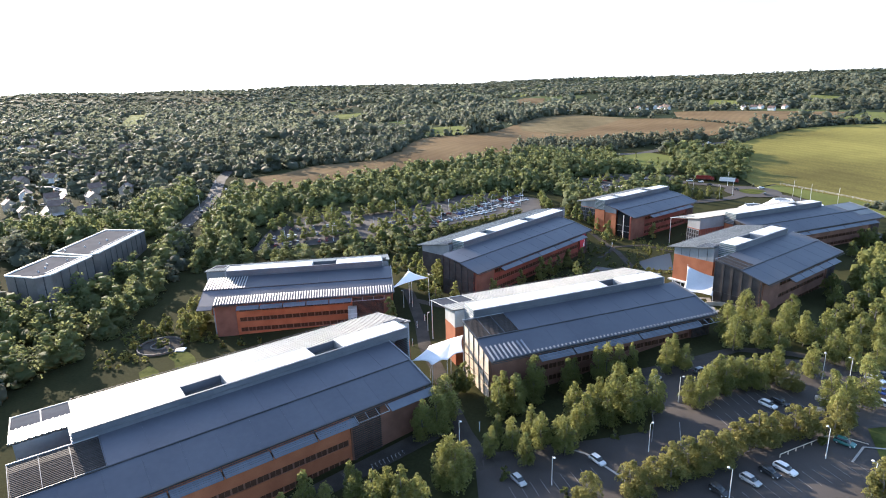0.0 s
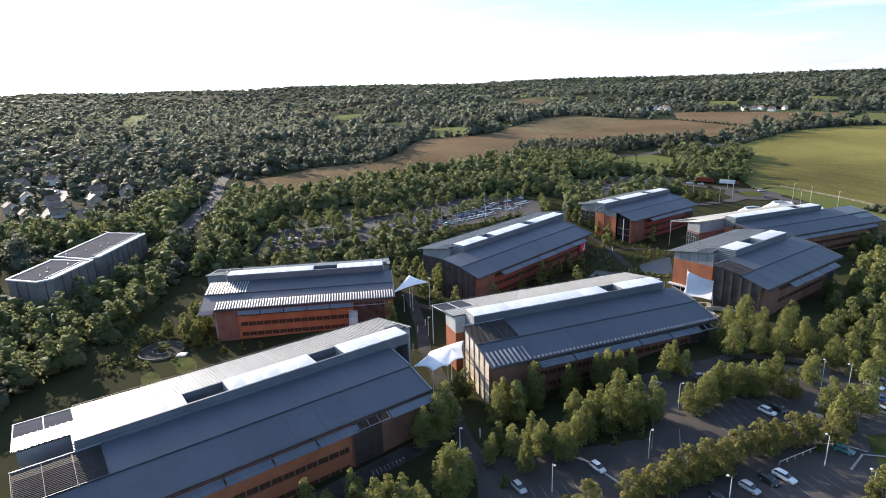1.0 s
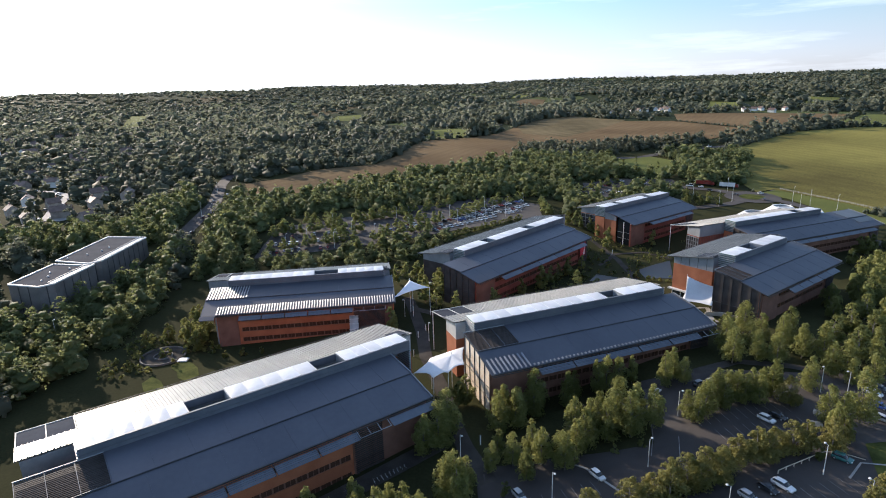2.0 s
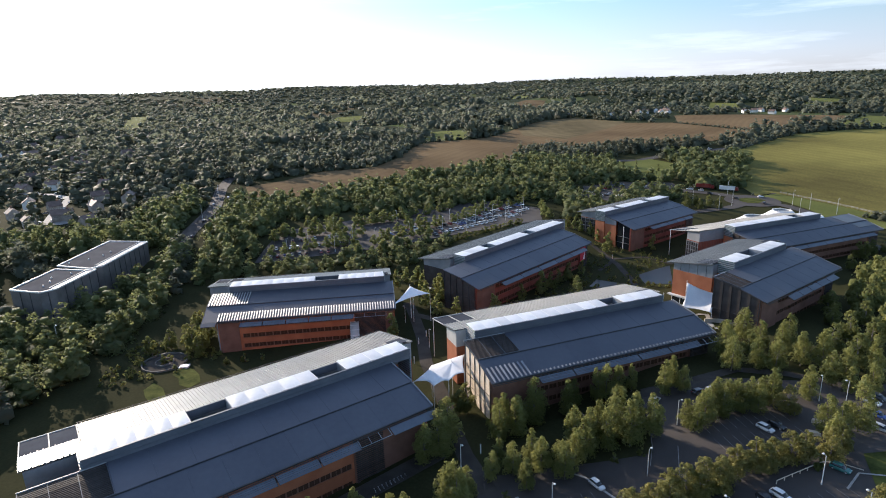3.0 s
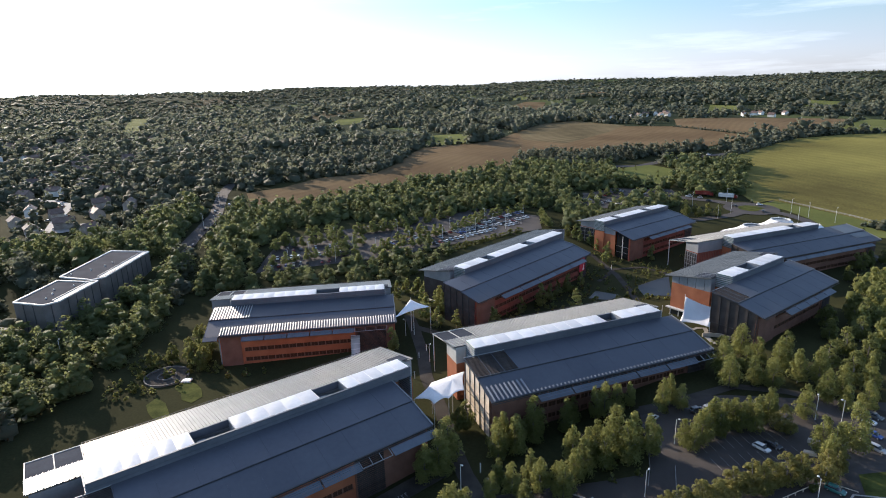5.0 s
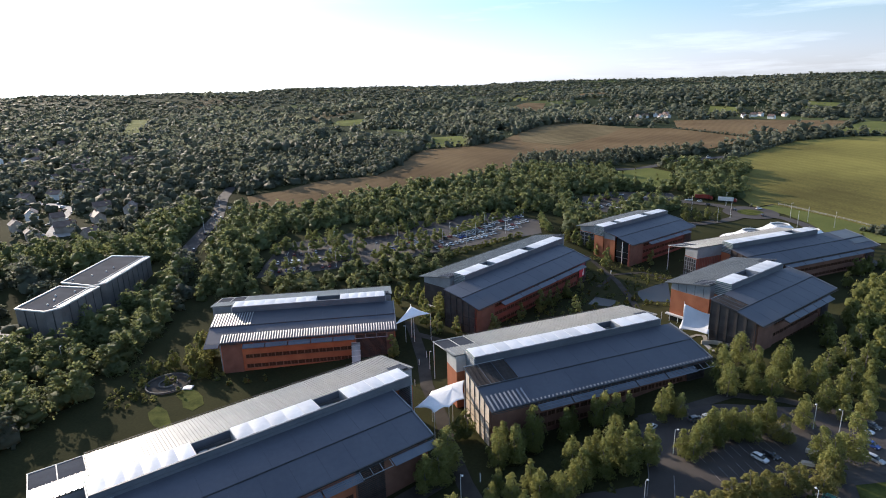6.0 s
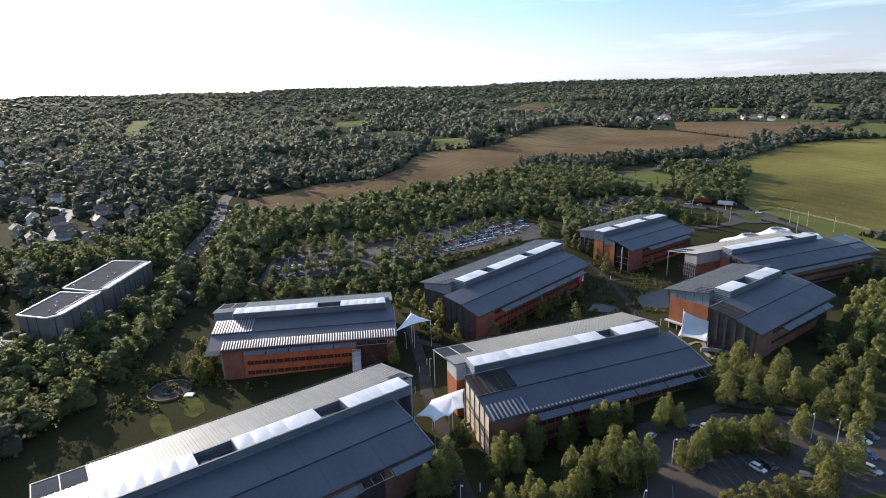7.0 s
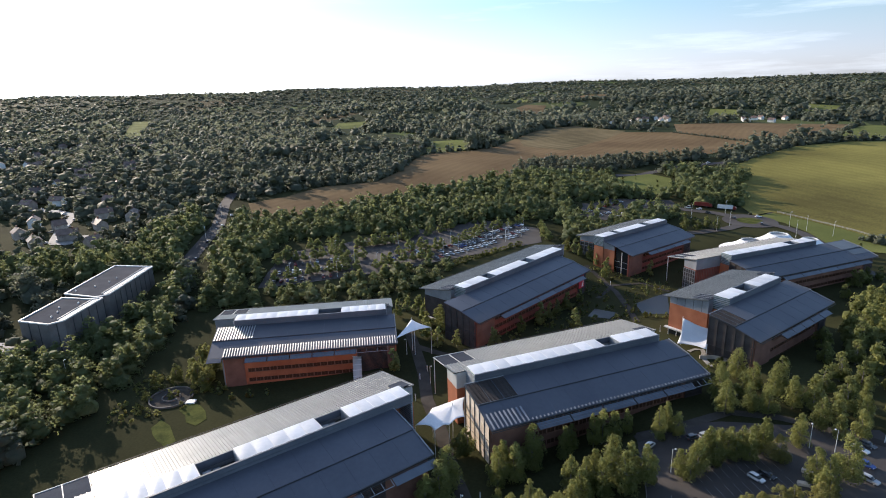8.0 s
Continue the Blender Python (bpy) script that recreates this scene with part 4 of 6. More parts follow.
def bay_lines(name, x, y, deg, n, depth=4.8, width=2.5):
    """White lines of a row of parking bays."""
    d, q = Vector((math.cos(radians(deg)), math.sin(radians(deg)))), Vector((-math.sin(radians(deg)), math.cos(radians(deg))))
    s = Shape()
    for i in range(n + 1):
        a = Vector((x, y)) + d * width * i
        b = a + q * depth
        w = d * 0.05
        k = len(s.v)
        for p in (a - w, a + w, b + w, b - w):
            s.v.append((p.x, p.y, gz(p.x, p.y) + 0.22))
        s.f.append((k, k + 1, k + 2, k + 3))
    tagged(new(name, s.mesh(name, PAINT)), "faded white parking bay lines on asphalt", "road marking", kind="structure")


bay_lines("bay_marking", 67.3, 121, 8, 9)
bay_lines("bay_marking", 64.3, 127.7, 8, 10)
bay_lines("bay_marking", 58.4, 93.7, 15, 12)
bay_lines("bay_marking", 14.4, 103.6, 15, 8)
strip("road_marking", [(48.6, 119.4), (51.5, 126.3), (53.5, 133.3)], 0.18, 0.24, PAINT, "white lane line on the car park road", "road marking")
strip("road_marking", [(53.5, 114.1), (57.4, 125)], 0.18, 0.24, PAINT, "white lane line on the car park road", "road marking")
strip("kerb", [(86, 105), (92, 110), (101, 108), (112, 104)], 0.5, 0.34, STONE, "pale kerb round the car park corner", "kerb")
strip("kerb", [(27.6, 121.6), (32.6, 118.2), (37.6, 109.8), (40.6, 101.5)], 0.6, 0.3, STONE, "pale kerb along a tree bed", "kerb")


# ---- plants ----
def fast_mesh(name, verts, quads, material, normals=None):
    m = bpy.data.meshes.new(name)
    k = quads.shape[1]
    m.vertices.add(len(verts))
    m.vertices.foreach_set("co", verts.astype(np.float32).ravel())
    m.loops.add(quads.size)
    m.loops.foreach_set("vertex_index", quads.astype(np.int32).ravel())
    m.polygons.add(len(quads))
    m.polygons.foreach_set("loop_start", np.arange(0, quads.size, k, dtype=np.int32))
    m.update(calc_edges=True)
    m.materials.append(material)
    if normals is not None:
        m.shade_smooth()
        m.normals_split_custom_set_from_vertices(normals.tolist())
    return m


def crown(seed, h0, H, R, n, leaf, lobes, top=0.8, cone=0.0, tall=1.15, soft=0.7, tuft=1.0):
    """Leaf sprays on a heap of uneven lobes: corners, four-cornered faces and rounded normals."""
    g = np.random.default_rng(seed)
    t = g.uniform(0.05, 1.0, lobes)
    env = R * np.sin(np.pi * np.clip(t, 0.05, 0.97) ** top) ** 0.7
    env = env * (1 - cone) + cone * R * np.minimum(1, t / 0.2) ** 0.5 * (1.05 - 0.9 * t) ** 0.7
    ang = g.uniform(0, 2 * np.pi, lobes)
    off = env * g.uniform(0.25, 0.7, lobes)
    lr = np.maximum(0.13 * R, tuft * R * g.uniform(0.24, 0.46, lobes) * (1.05 - 0.62 * t))
    c = np.stack([off * np.cos(ang), off * np.sin(ang), h0 + (H - h0) * t - lr * 0.5], 1)
    pick = g.choice(lobes, n, p=lr ** 2 / (lr ** 2).sum())
    d = g.normal(size=(n, 3))
    d /= np.linalg.norm(d, axis=1, keepdims=True)
    d[:, 2] = np.abs(d[:, 2]) * 1.15 - 0.45
    p = c[pick] + d * (lr[pick] * g.uniform(0.45, 1.1, n) ** 0.5)[:, None] * np.array([1, 1, tall])
    p[:, 2] = np.maximum(p[:, 2], h0 * 0.8)
    nrm = d * 0.7 + g.normal(size=(n, 3)) * 0.55 + np.array([0, 0, 0.25])
    nrm /= np.linalg.norm(nrm, axis=1, keepdims=True)
    a = np.cross(nrm, g.normal(size=(n, 3)))
    a /= np.linalg.norm(a, axis=1, keepdims=True)
    b = np.cross(nrm, a)
    s = (leaf * g.uniform(0.55, 1.35, n))[:, None]
    bend = nrm * s * 0.25
    v = np.stack([p - a * s * 0.5 - b * s * 0.2 - bend, p - b * s * 0.55, p + a * s * 0.5 + b * s * 0.25 - bend, p + b * s * 0.5], 1).reshape(-1, 3)
    nv = d * soft + nrm * (1 - soft) + np.array([0, 0, 0.12])
    nv /= np.linalg.norm(nv, axis=1, keepdims=True)
    return v, np.arange(4 * n).reshape(n, 4), np.repeat(nv, 4, axis=0)


def clump(seed, R, lobes, sprays, leaf, rough=0.35, core=0.88):
    """A distant crown of unit height: uneven leafy lobes with loose sprays round them."""
    g = np.random.default_rng(seed)
    bm = bmesh.new()
    bmesh.ops.create_icosphere(bm, subdivisions=1, radius=1.0)
    ball = np.array([v.co for v in bm.verts])
    tri = np.array([[v.index for v in f.verts] for f in bm.faces])
    bm.free()
    vs, fs, ns = [], [], []
    for i in range(lobes):
        t = (i + g.uniform(0.2, 0.8)) / lobes
        r = R * g.uniform(0.46, 0.7) * (1.1 - 0.55 * t)
        a, off = g.uniform(0, 6.283), R * g.uniform(0.15, 0.48) * (1.05 - 0.7 * t)
        c = np.array([off * math.cos(a), off * math.sin(a), max(r * 0.7, t - r)])
        p = ball * (core * r * g.uniform(0.6, 1.3, (len(ball), 1))) * np.array([1, 1, 1.05])
        fs.append(tri + 12 * i)
        vs.append(c + p)
        up = ball * 0.7 + np.array([0, 0, 0.35]) + g.normal(size=ball.shape) * rough
        ns.append(up / np.linalg.norm(up, axis=1, keepdims=True))
    v, f, nv = np.concatenate(vs), np.concatenate(fs), np.concatenate(ns)
    sv, sf, sn = crown(seed + 50, 0.05, 1.04, R * 1.12, sprays, leaf, lobes + 3, 0.75, 0.35, 1.25, 0.85, 1.25)
    tris = np.concatenate([sf[:, :3], sf[:, [0, 2, 3]]]) + len(v)
    return np.concatenate([v, sv]), np.concatenate([f, tris]), np.concatenate([nv, sn])


def trunk_shape(seed, h, r, limbs, lean=0.3):
    g = random.Random(seed)
    s = Shape()
    mid = Vector((g.uniform(-lean, lean), g.uniform(-lean, lean), h * 0.5))
    tip = Vector((g.uniform(-lean, lean) * 2, g.uniform(-lean, lean) * 2, h * 0.88))
    s.tube((0, 0, -0.4), mid, r, r * 0.65, 7)
    s.tube(mid, tip, r * 0.65, r * 0.15, 6)
    for i in range(limbs):
        q = g.uniform(0.3, 0.75)
        a = g.uniform(0, 6.28)
        st = mid * (q / 0.5) if q < 0.5 else mid + (tip - mid) * ((q - 0.5) / 0.5)
        s.tube(st, st + Vector((math.cos(a) * h * 0.2, math.sin(a) * h * 0.2, h * g.uniform(0.12, 0.22))), r * 0.35, r * 0.08, 5)
    return s


TREES = {
    "birch": (9.0, 2.9, 3700, 0.23, 88, 1.2, LEAF_BIRCH, 0.13, "slender birch with a feathery yellow-green crown"),
    "maple": (7.0, 3.0, 3600, 0.25, 46, 1.1, LEAF_MAPLE, 0.16, "round young maple with dense olive-green leaves"),
    "oak": (9.0, 3.9, 3000, 0.36, 38, 1.2, LEAF_DARK, 0.22, "broad dark green tree with a full uneven crown"),
    "sapling": (8.0, 2.7, 820, 0.5, 30, 1.2, LEAF_YOUNG, 0.12, "young light green tree in a planted row"),
    "shrub": (3.0, 1.9, 320, 0.46, 9, 0.1, LEAF_DARK, 0.08, "low leafy garden shrub"),
}
protos = {}
grng = random.Random(7)


def tree(kind, x, y, h=None, wide=1.0):
    H, R, n, leaf, lobes, h0, mat, r, label = TREES[kind]
    k = grng.randrange(4)
    h = (h or H) * (1.1 if kind != "shrub" else 1.0)
    s = h / H
    m = pose(x, y, gz(x, y) - 0.05, 0, 0, grng.uniform(0, 360)) @ Matrix.Diagonal((s * wide, s * wide, s, 1))
    if (kind, k) not in protos:
        t = thing("tree" if kind != "shrub" else "shrub", m, label, "tree" if kind != "shrub" else "shrub", "%s trees" % kind)
        t.matrix_basis = m
        part("trunk", trunk_shape(k + 31, H, r, 5), BARK, t)
        v, f, nv = crown(100 + k * 7 + len(kind), h0, H, R * (0.9 + 0.07 * k), n, leaf, lobes, 0.8, 0.75 if kind in ("birch", "sapling") else 0.15, 1.9 if kind == "birch" else 1.2, 0.5, 0.72 if kind == "birch" else 0.9)
        part("crown", fast_mesh("crown", v, f, mat, nv), None, t)
        protos[kind, k] = (t, s, wide)
        return t
    t, s1, w1 = protos[kind, k]
    return copy_thing(t, pose(x, y, gz(x, y) - 0.05, 0, 0, grng.uniform(0, 360)) @ Matrix.Diagonal((s * wide / (s1 * w1), s * wide / (s1 * w1), s / s1, 1)))


def grove(kind, spots, h, vary=0.18, wide=1.0):
    for x, y in spots:
        tree(kind, x + grng.uniform(-0.4, 0.4), y + grng.uniform(-0.4, 0.4), h * grng.uniform(1 - vary, 1 + vary), wide)


grove("birch", [(-34, 98), (-30, 102), (-26, 102.5), (-21, 105.5), (-16, 101), (-13, 103), (-6, 100), (-1, 109), (4, 113), (-10, 101), (-20, 102)], 9.8, wide=1.15)
grove("birch", [(-3, 130.5), (-6.5, 126.5), (-0.5, 135)], 11.5, wide=1.25)
grove("birch", [(13.3, 137.5), (18.4, 137.3), (24.5, 144.2), (36.6, 131.2), (43.6, 131.8), (15.4, 140.5), (24, 142), (19.1, 140.1), (32.6, 131.5), (34.6, 126.3), (40.6, 128.9), (45.6, 135.7), (49.5, 132.5), (52.5, 130.3), (46.6, 128.6), (39.6, 134.1)], 11, wide=1.2)
grove("birch", [(10.3, 119.1), (15.4, 121), (17.4, 114.8), (22.5, 120.7), (26.6, 120.6), (27.6, 118.5), (20.5, 124.9), (31.6, 123.4), (12.3, 124.2)], 8.5, wide=1.2)
grove("birch", [(33.8, 145.8), (36.6, 149.5), (43.6, 149.6), (46.5, 150.7), (50.5, 151.6), (54.5, 153.4), (62.4, 147.9), (68.3, 148.6), (65.3, 150.7), (13.3, 134.4)], 9.5)
grove("maple", [(38.6, 103.7), (43.6, 105.4), (46.6, 104.3), (51.5, 107.1), (56.5, 108.9), (61.4, 109.7), (65.3, 111.6), (69.3, 112.4), (74.2, 114.3), (79.1, 115.1), (83, 115), (48.6, 107.2), (28.6, 102.1), (83, 93), (86, 95), (41.6, 102.5), (54.5, 106), (59.4, 107.8), (72.2, 112.3)], 7.6, 0.14, 1.15)
grove("birch", [(64.3, 129.7), (70.2, 135.5), (73.2, 134.3), (79.1, 136.2), (84, 138), (91, 142), (88, 139), (75.2, 138.3), (66.5, 132), (68.2, 133.4), (71.8, 136.6), (77, 136.4), (81.5, 137.4), (86, 140.2), (82.4, 134.8), (62.2, 131.8), (79, 139.6)], 9, wide=1.2)
grove("maple", [(90, 135)], 8)
grove("birch", [(94, 125), (96, 122), (103, 126), (92, 119)], 11, wide=1.15)
grove("maple", [(88, 115), (93, 117)], 7.5)
grove("birch", [(89.1, 167.2), (102.4, 182.8), (104.2, 174.4), (112.2, 173.4), (110.1, 161.1), (100, 158), (115, 159), (87, 159), (95, 160), (107.1, 168.2), (98.1, 169.3), (93.2, 174.4)], 10, wide=1.25)
grove("oak", [(148.4, 207), (158.8, 207.3), (163.8, 206.2), (148.5, 204.1), (136.4, 178.6), (138.2, 170.3), (125, 158), (126.2, 171.3), (151, 191.2), (158.6, 180.7), (141, 193.3), (148.2, 170.3)], 9.5)
grove("birch", [(125, 150), (100, 141), (113, 144), (120, 145), (111, 149), (132.1, 160.1), (118, 152), (136, 152)], 9, wide=1.2)
grove("oak", [(199.3, 267.1), (193.1, 240.1), (179.1, 225.9), (184.4, 212.7), (173.4, 197.6), (167.4, 218.2), (204.6, 245.6), (191.8, 201.9), (208.8, 229.1)], 9)
grove("sapling", [(20.7, 221.9), (20.5, 223.6), (44.7, 247.3), (33.8, 238.8), (-1, 243.3), (-10, 255.2), (-3.1, 226.9), (-13.5, 266.3), (-8.3, 236.7), (-22.9, 265.4), (-18.7, 272.8), (58.3, 237.2), (77.1, 214), (-20.8, 208), (-4.1, 251.8), (4.5, 226.1)], 8.5, wide=1.1)
grove("oak", [(3.1, 150.3), (5.8, 150.2), (-101.6, 212.7), (-94.3, 206.5), (79, 351)], 8)
grove("sapling", [(91.2, 308.4), (92.4, 333.4), (82.1, 345.6), (90.9, 335.4), (92.4, 333.3), (91.7, 328.1), (59.7, 263.1), (59.6, 262.9), (68.5, 272.3), (54.1, 257.2), (94.9, 317.6), (118.3, 312), (84.4, 341.6), (89, 337.8), (43.5, 246), (49.5, 252.3)], 8)
grove("birch", [(0, 110.3), (2.1, 108.1)], 11, wide=1.25)
grove("oak", [(-98.5, 205.4), (-102.7, 211.7), (-109, 209.6), (-115.2, 205.4), (-94.3, 201.3), (-101.9, 223.8), (-97.7, 217.6), (-104.8, 226.3), (-97, 212.7), (215.9, 285.4), (225.8, 289.4), (236.7, 310.9), (238.4, 314.4), (242.5, 324.7), (225.1, 289.1), (250.5, 330.6), (236, 293.5), (256.1, 338), (218, 283.8)], 8.5)
grove("oak", [(176, 405), (182, 398), (186, 412), (191, 404), (172, 397), (196, 398), (180, 416)], 7.5)
grove("birch", [(-1.6, 247.2), (-8.3, 248.1), (-7.8, 273.2), (-3.1, 278.2)], 9.5, wide=1.2)
grove("shrub", [(-12.4, 154.3), (170, 540), (178, 560), (196, 575), (205, 540), (190, 525), (212, 560), (184, 578), (200, 590), (-117.3, 204.3), (-112.1, 209.6), (-88.1, 199.2), (-81.8, 195.1), (-75.5, 196.1), (-69.2, 197.2), (84, 112), (30.6, 120.4), (24.5, 104.3), (12.3, 111.9), (40.6, 122.9), (47.6, 123.5), (71.9, 269.3), (65.7, 256.5), (69.6, 246.8), (79.8, 245.7), (86.1, 253.2), (90.3, 256.4), (91.5, 269.3), (98.7, 277.6), (106.9, 283.8), (113.1, 288.8), (94.2, 249.9), (102.4, 247.8), (61.4, 245.7), (63.7, 265), (82.3, 275.5), (85.9, 241.2), (-109, 207.5), (-100.6, 207.5), (-115.2, 197), (-113.2, 188.6), (-98.5, 189.7), (30.7, 231.6), (41, 237.5), (49.1, 241.6), (55.1, 230.8), (28.6, 230.3), (-105.8, 197.0), (-104.4, 198.0), (-107.0, 198.3), (-105.2, 195.7), (-112.8, 202.0), (-111.3, 203.6), (-100.2, 203.2), (-98.6, 200.6), (-113.4, 195.0)], 3)
COURT = [[(41, 246), (63.3, 232.8), (89.8, 236.8), (115, 265), (125.4, 308.2), (98.3, 327.7), (72.5, 314.4), (50.7, 294.2)], [(-2.1, 247.5), (24.6, 231.8), (36.9, 237.6), (16.4, 252.7), (4.1, 259.3)], [(84.3, 176.6), (100.5, 187), (116.5, 182.8), (109, 199.8), (92.7, 195.5)], [(-25, 175), (-14.5, 176.3), (-16.6, 207.6), (-27.1, 213.8)], [(131.5, 320.6), (154.1, 308.2), (164.4, 320.6), (143.4, 338)]]
WET = [[(95.6, 269.3), (106.9, 277.6), (117.2, 283.8), (110.9, 265), (106.6, 253.2), (94.3, 254.3)], [(74, 264), (67.7, 253.3), (76.8, 249), (83.1, 256.5)]]
low_kinds = [crown(700 + i, 0.0, 1.0, 0.62, 70, 0.26, 9, 0.7) for i in range(4)]


# trees among the parked cars beyond the offices
for (x0, y0), (x1, y1), n in (((-100.3, 318.9), (-48, 328), 11), ((-96, 345), (-62, 357), 8), ((-44, 325.2), (-6, 345), 9), ((-12, 354), (28, 388), 10), ((22, 395), (62, 424), 9), ((-60, 372), (-24, 384), 7), ((-30, 350), (-12, 366), 5), ((-55.6, 308.2), (-18, 318.8), 8), ((-75, 366), (-30, 378), 9), ((-30, 384), (10, 412), 10), ((-92, 372), (-70, 380), 5), ((-66, 330), (-50, 352), 6), ((-104, 336), (-98, 360), 5), ((70, 372), (72, 410), 7), ((62, 428), (78, 436), 4), ((118, 458), (150, 482), 5), ((140, 452), (186, 476), 6)):
    n = max(3, round(n * 0.8))
    for i in range(n):
        q = (i + 0.5) / n
        tree("sapling", x0 + (x1 - x0) * q + grng.uniform(-1.5, 1.5), y0 + (y1 - y0) * q + grng.uniform(-1.5, 1.5), grng.uniform(5.5, 8.0), 1.75)


for i in range(30):
    tree("shrub", 2 + 50 * i / 29 + grng.uniform(-1, 1), 324 + 42 * i / 29 + grng.uniform(-1, 1), grng.uniform(2.5, 4.0), 1.2)


# woods, by region
ROADS = [([(-283, 400), (-300, 440), (-318, 488), (-345, 505), (-372, 512)], 7), ([(-163, 352), (-166, 365), (-176, 440), (-196, 510), (-205, 560)], 8.5), ([(150, 600), (204, 594), (261, 630), (341, 655), (400, 662), (470, 690)], 8), ([(120, 482), (160, 474), (196, 458), (215, 444), (232, 424)], 7.5)]
WOODS_WEST = [  # outlines of the belts near the offices
    [(-129.9, 167.7), (-129.9, 206.4), (-132, 238.9), (-139.3, 281.8), (-146.9, 313.8), (-160, 330), (-167.6, 308.9), (-174.7, 281.8), (-172.9, 251.5), (-180.2, 221.1), (-157.2, 157.2)],
    [(-112, 352), (-150, 345), (-165, 465), (-152, 450), (-109, 395)],
    [(-112, 392), (-150, 448), (-105, 466), (-20, 521), (84, 587), (104, 590), (60, 440), (-30, 398), (-70, 402)],
    [(60, 440), (104, 592), (150, 600), (210, 560), (205, 470), (120, 492), (90, 420)],
    [(72, 598), (104, 645), (108, 674), (245, 676), (332, 714), (300, 672), (255, 652), (168, 613), (140, 606), (100, 592)],
    [(210, 470), (212, 590), (250, 612), (312, 575), (274, 528), (256, 474), (232, 452)],
]
WOODS_EAST = [
    [(-158, 345), (-172, 330), (-200, 330), (-215, 380), (-210, 500), (-186, 440), (-168, 365)],
    [(-225.3, 214.8), (-184.4, 235.8), (-180.2, 214.8), (-193.8, 157.2), (-251.5, 157.2)],
    [(-137.3, 301.1), (-140, 330), (-114, 352), (-107.2, 306.5), (-103.7, 285.1), (-129.6, 273.9)],
    [(-104.3, 277.5), (-104.4, 304.2), (-34.1, 317.2), (-26.3, 303.8), (-29.1, 278.4), (-62.8, 274.1)],
    [(-24.9, 279.8), (-30.1, 318.9), (-4, 332), (8, 324.2), (-4, 299.7), (-14.4, 284)],
    [(80, 366), (92, 420), (122, 425), (172, 456), (185, 440), (150, 405), (112.1, 384.2)],
    [(-160.1, 325.2), (-200, 330), (-304.2, 304.2), (-330, 340), (-230, 380), (-160, 350)],
]
WOODS = WOODS_WEST + WOODS_EAST
SITE = [(-134.1, 62.9), (-132, 238.9), (-140.6, 316.4), (-158, 360), (-205, 560), (-180, 512), (60, 590), (250, 600), (420, 660), (338.5, 256.4), (330, 60)]


def near_edge(poly, x, y, d):
    for (x0, y0), (x1, y1) in zip(poly, poly[1:] + poly[:1]):
        q = max(0, min(1, ((x - x0) * (x1 - x0) + (y - y0) * (y1 - y0)) / ((x1 - x0) ** 2 + (y1 - y0) ** 2)))
        if math.hypot(x - x0 - q * (x1 - x0), y - y0 - q * (y1 - y0)) < d:
            return True
    return False


def near_road(x, y):
    for line, w in ROADS:
        for (x0, y0), (x1, y1) in zip(line, line[1:]):
            q = max(0, min(1, ((x - x0) * (x1 - x0) + (y - y0) * (y1 - y0)) / ((x1 - x0) ** 2 + (y1 - y0) ** 2)))
            if math.hypot(x - x0 - q * (x1 - x0), y - y0 - q * (y1 - y0)) < w:
                return True
    return False


def in_house(x, y):
    return any(abs(x - hx) < (12 if hy < 1000 else 17) and (-18 if hy < 1000 else -70) < y - hy < 9 for hx, hy in HOUSES)


def plant(name, spots, kinds, material, label, h, vary=0.3, wide=1.0):
    """One joined stand of trees from a few crown shapes."""
    g = np.random.default_rng(len(spots))
    vs, fs, ns, k = [], [], [], 0
    for x, y in spots:
        v, f, nv = kinds[g.integers(len(kinds))]
        s = h * g.uniform(1 - vary, 1 + vary) * (1 + (0.45 * noise.noise((x / 80, y / 130, 4.0)) if name == "far_woodland" else 0))
        a = g.uniform(0, 6.283)
        c, q = math.cos(a), math.sin(a)
        w = s * wide * g.uniform(0.85, 1.2)
        vs.append(np.stack([x + (v[:, 0] * c - v[:, 1] * q) * w, y + (v[:, 0] * q + v[:, 1] * c) * w, gz(x, y) + v[:, 2] * s], 1))
        fs.append(f + k)
        ns.append(np.stack([nv[:, 0] * c - nv[:, 1] * q, nv[:, 0] * q + nv[:, 1] * c, nv[:, 2]], 1))
        k += len(v)
    tagged(new(name, fast_mesh(name, np.concatenate(vs), np.concatenate(fs), material, np.concatenate(ns))), label, "woodland", kind="stuff")


def scatter(x0, x1, y0, y1, cell, keep, seed):
    g = random.Random(seed)
    out = []
    for i in range(int((x1 - x0) / cell)):
        for j in range(int((y1 - y0) / cell)):
            x, y = x0 + (i + g.random()) * cell, y0 + (j + g.random()) * cell
            if keep(x, y, g.random()):
                out.append((x, y))
    return out


def in_view(x, y):
    return y > 60 and abs(x) < y * 0.86 + 60


HOUSES = []
hg = random.Random(5)
for i in range(24):
    for j in range(16):
        x, y = -270 - 36 * i + hg.uniform(-11, 11) - 14 * j, 380 + 46 * j + hg.uniform(-12, 12)
        if in_view(x, y) and hg.random() < 0.46 and not (x > -225):
            HOUSES.append((x, y))
for x, y in ((423, 1214), (452, 1228), (470, 1226), (625, 1202), (660, 1232), (690, 1262), (387, 1176), (-290, 396), (-276, 412), (-268, 440), (-246, 392), (-318, 420), (-330, 455), (-300, 440), (-352, 430), (-258, 470), (-285, 476), (259, 1184), (333, 1135), (395, 1165), (414, 1181), (431, 1143), (450, 1160), (498, 1290), (597, 1146), (671, 1254), (640, 1130), (736, 1250), (610, 1160)):
    HOUSES.append((x, y))

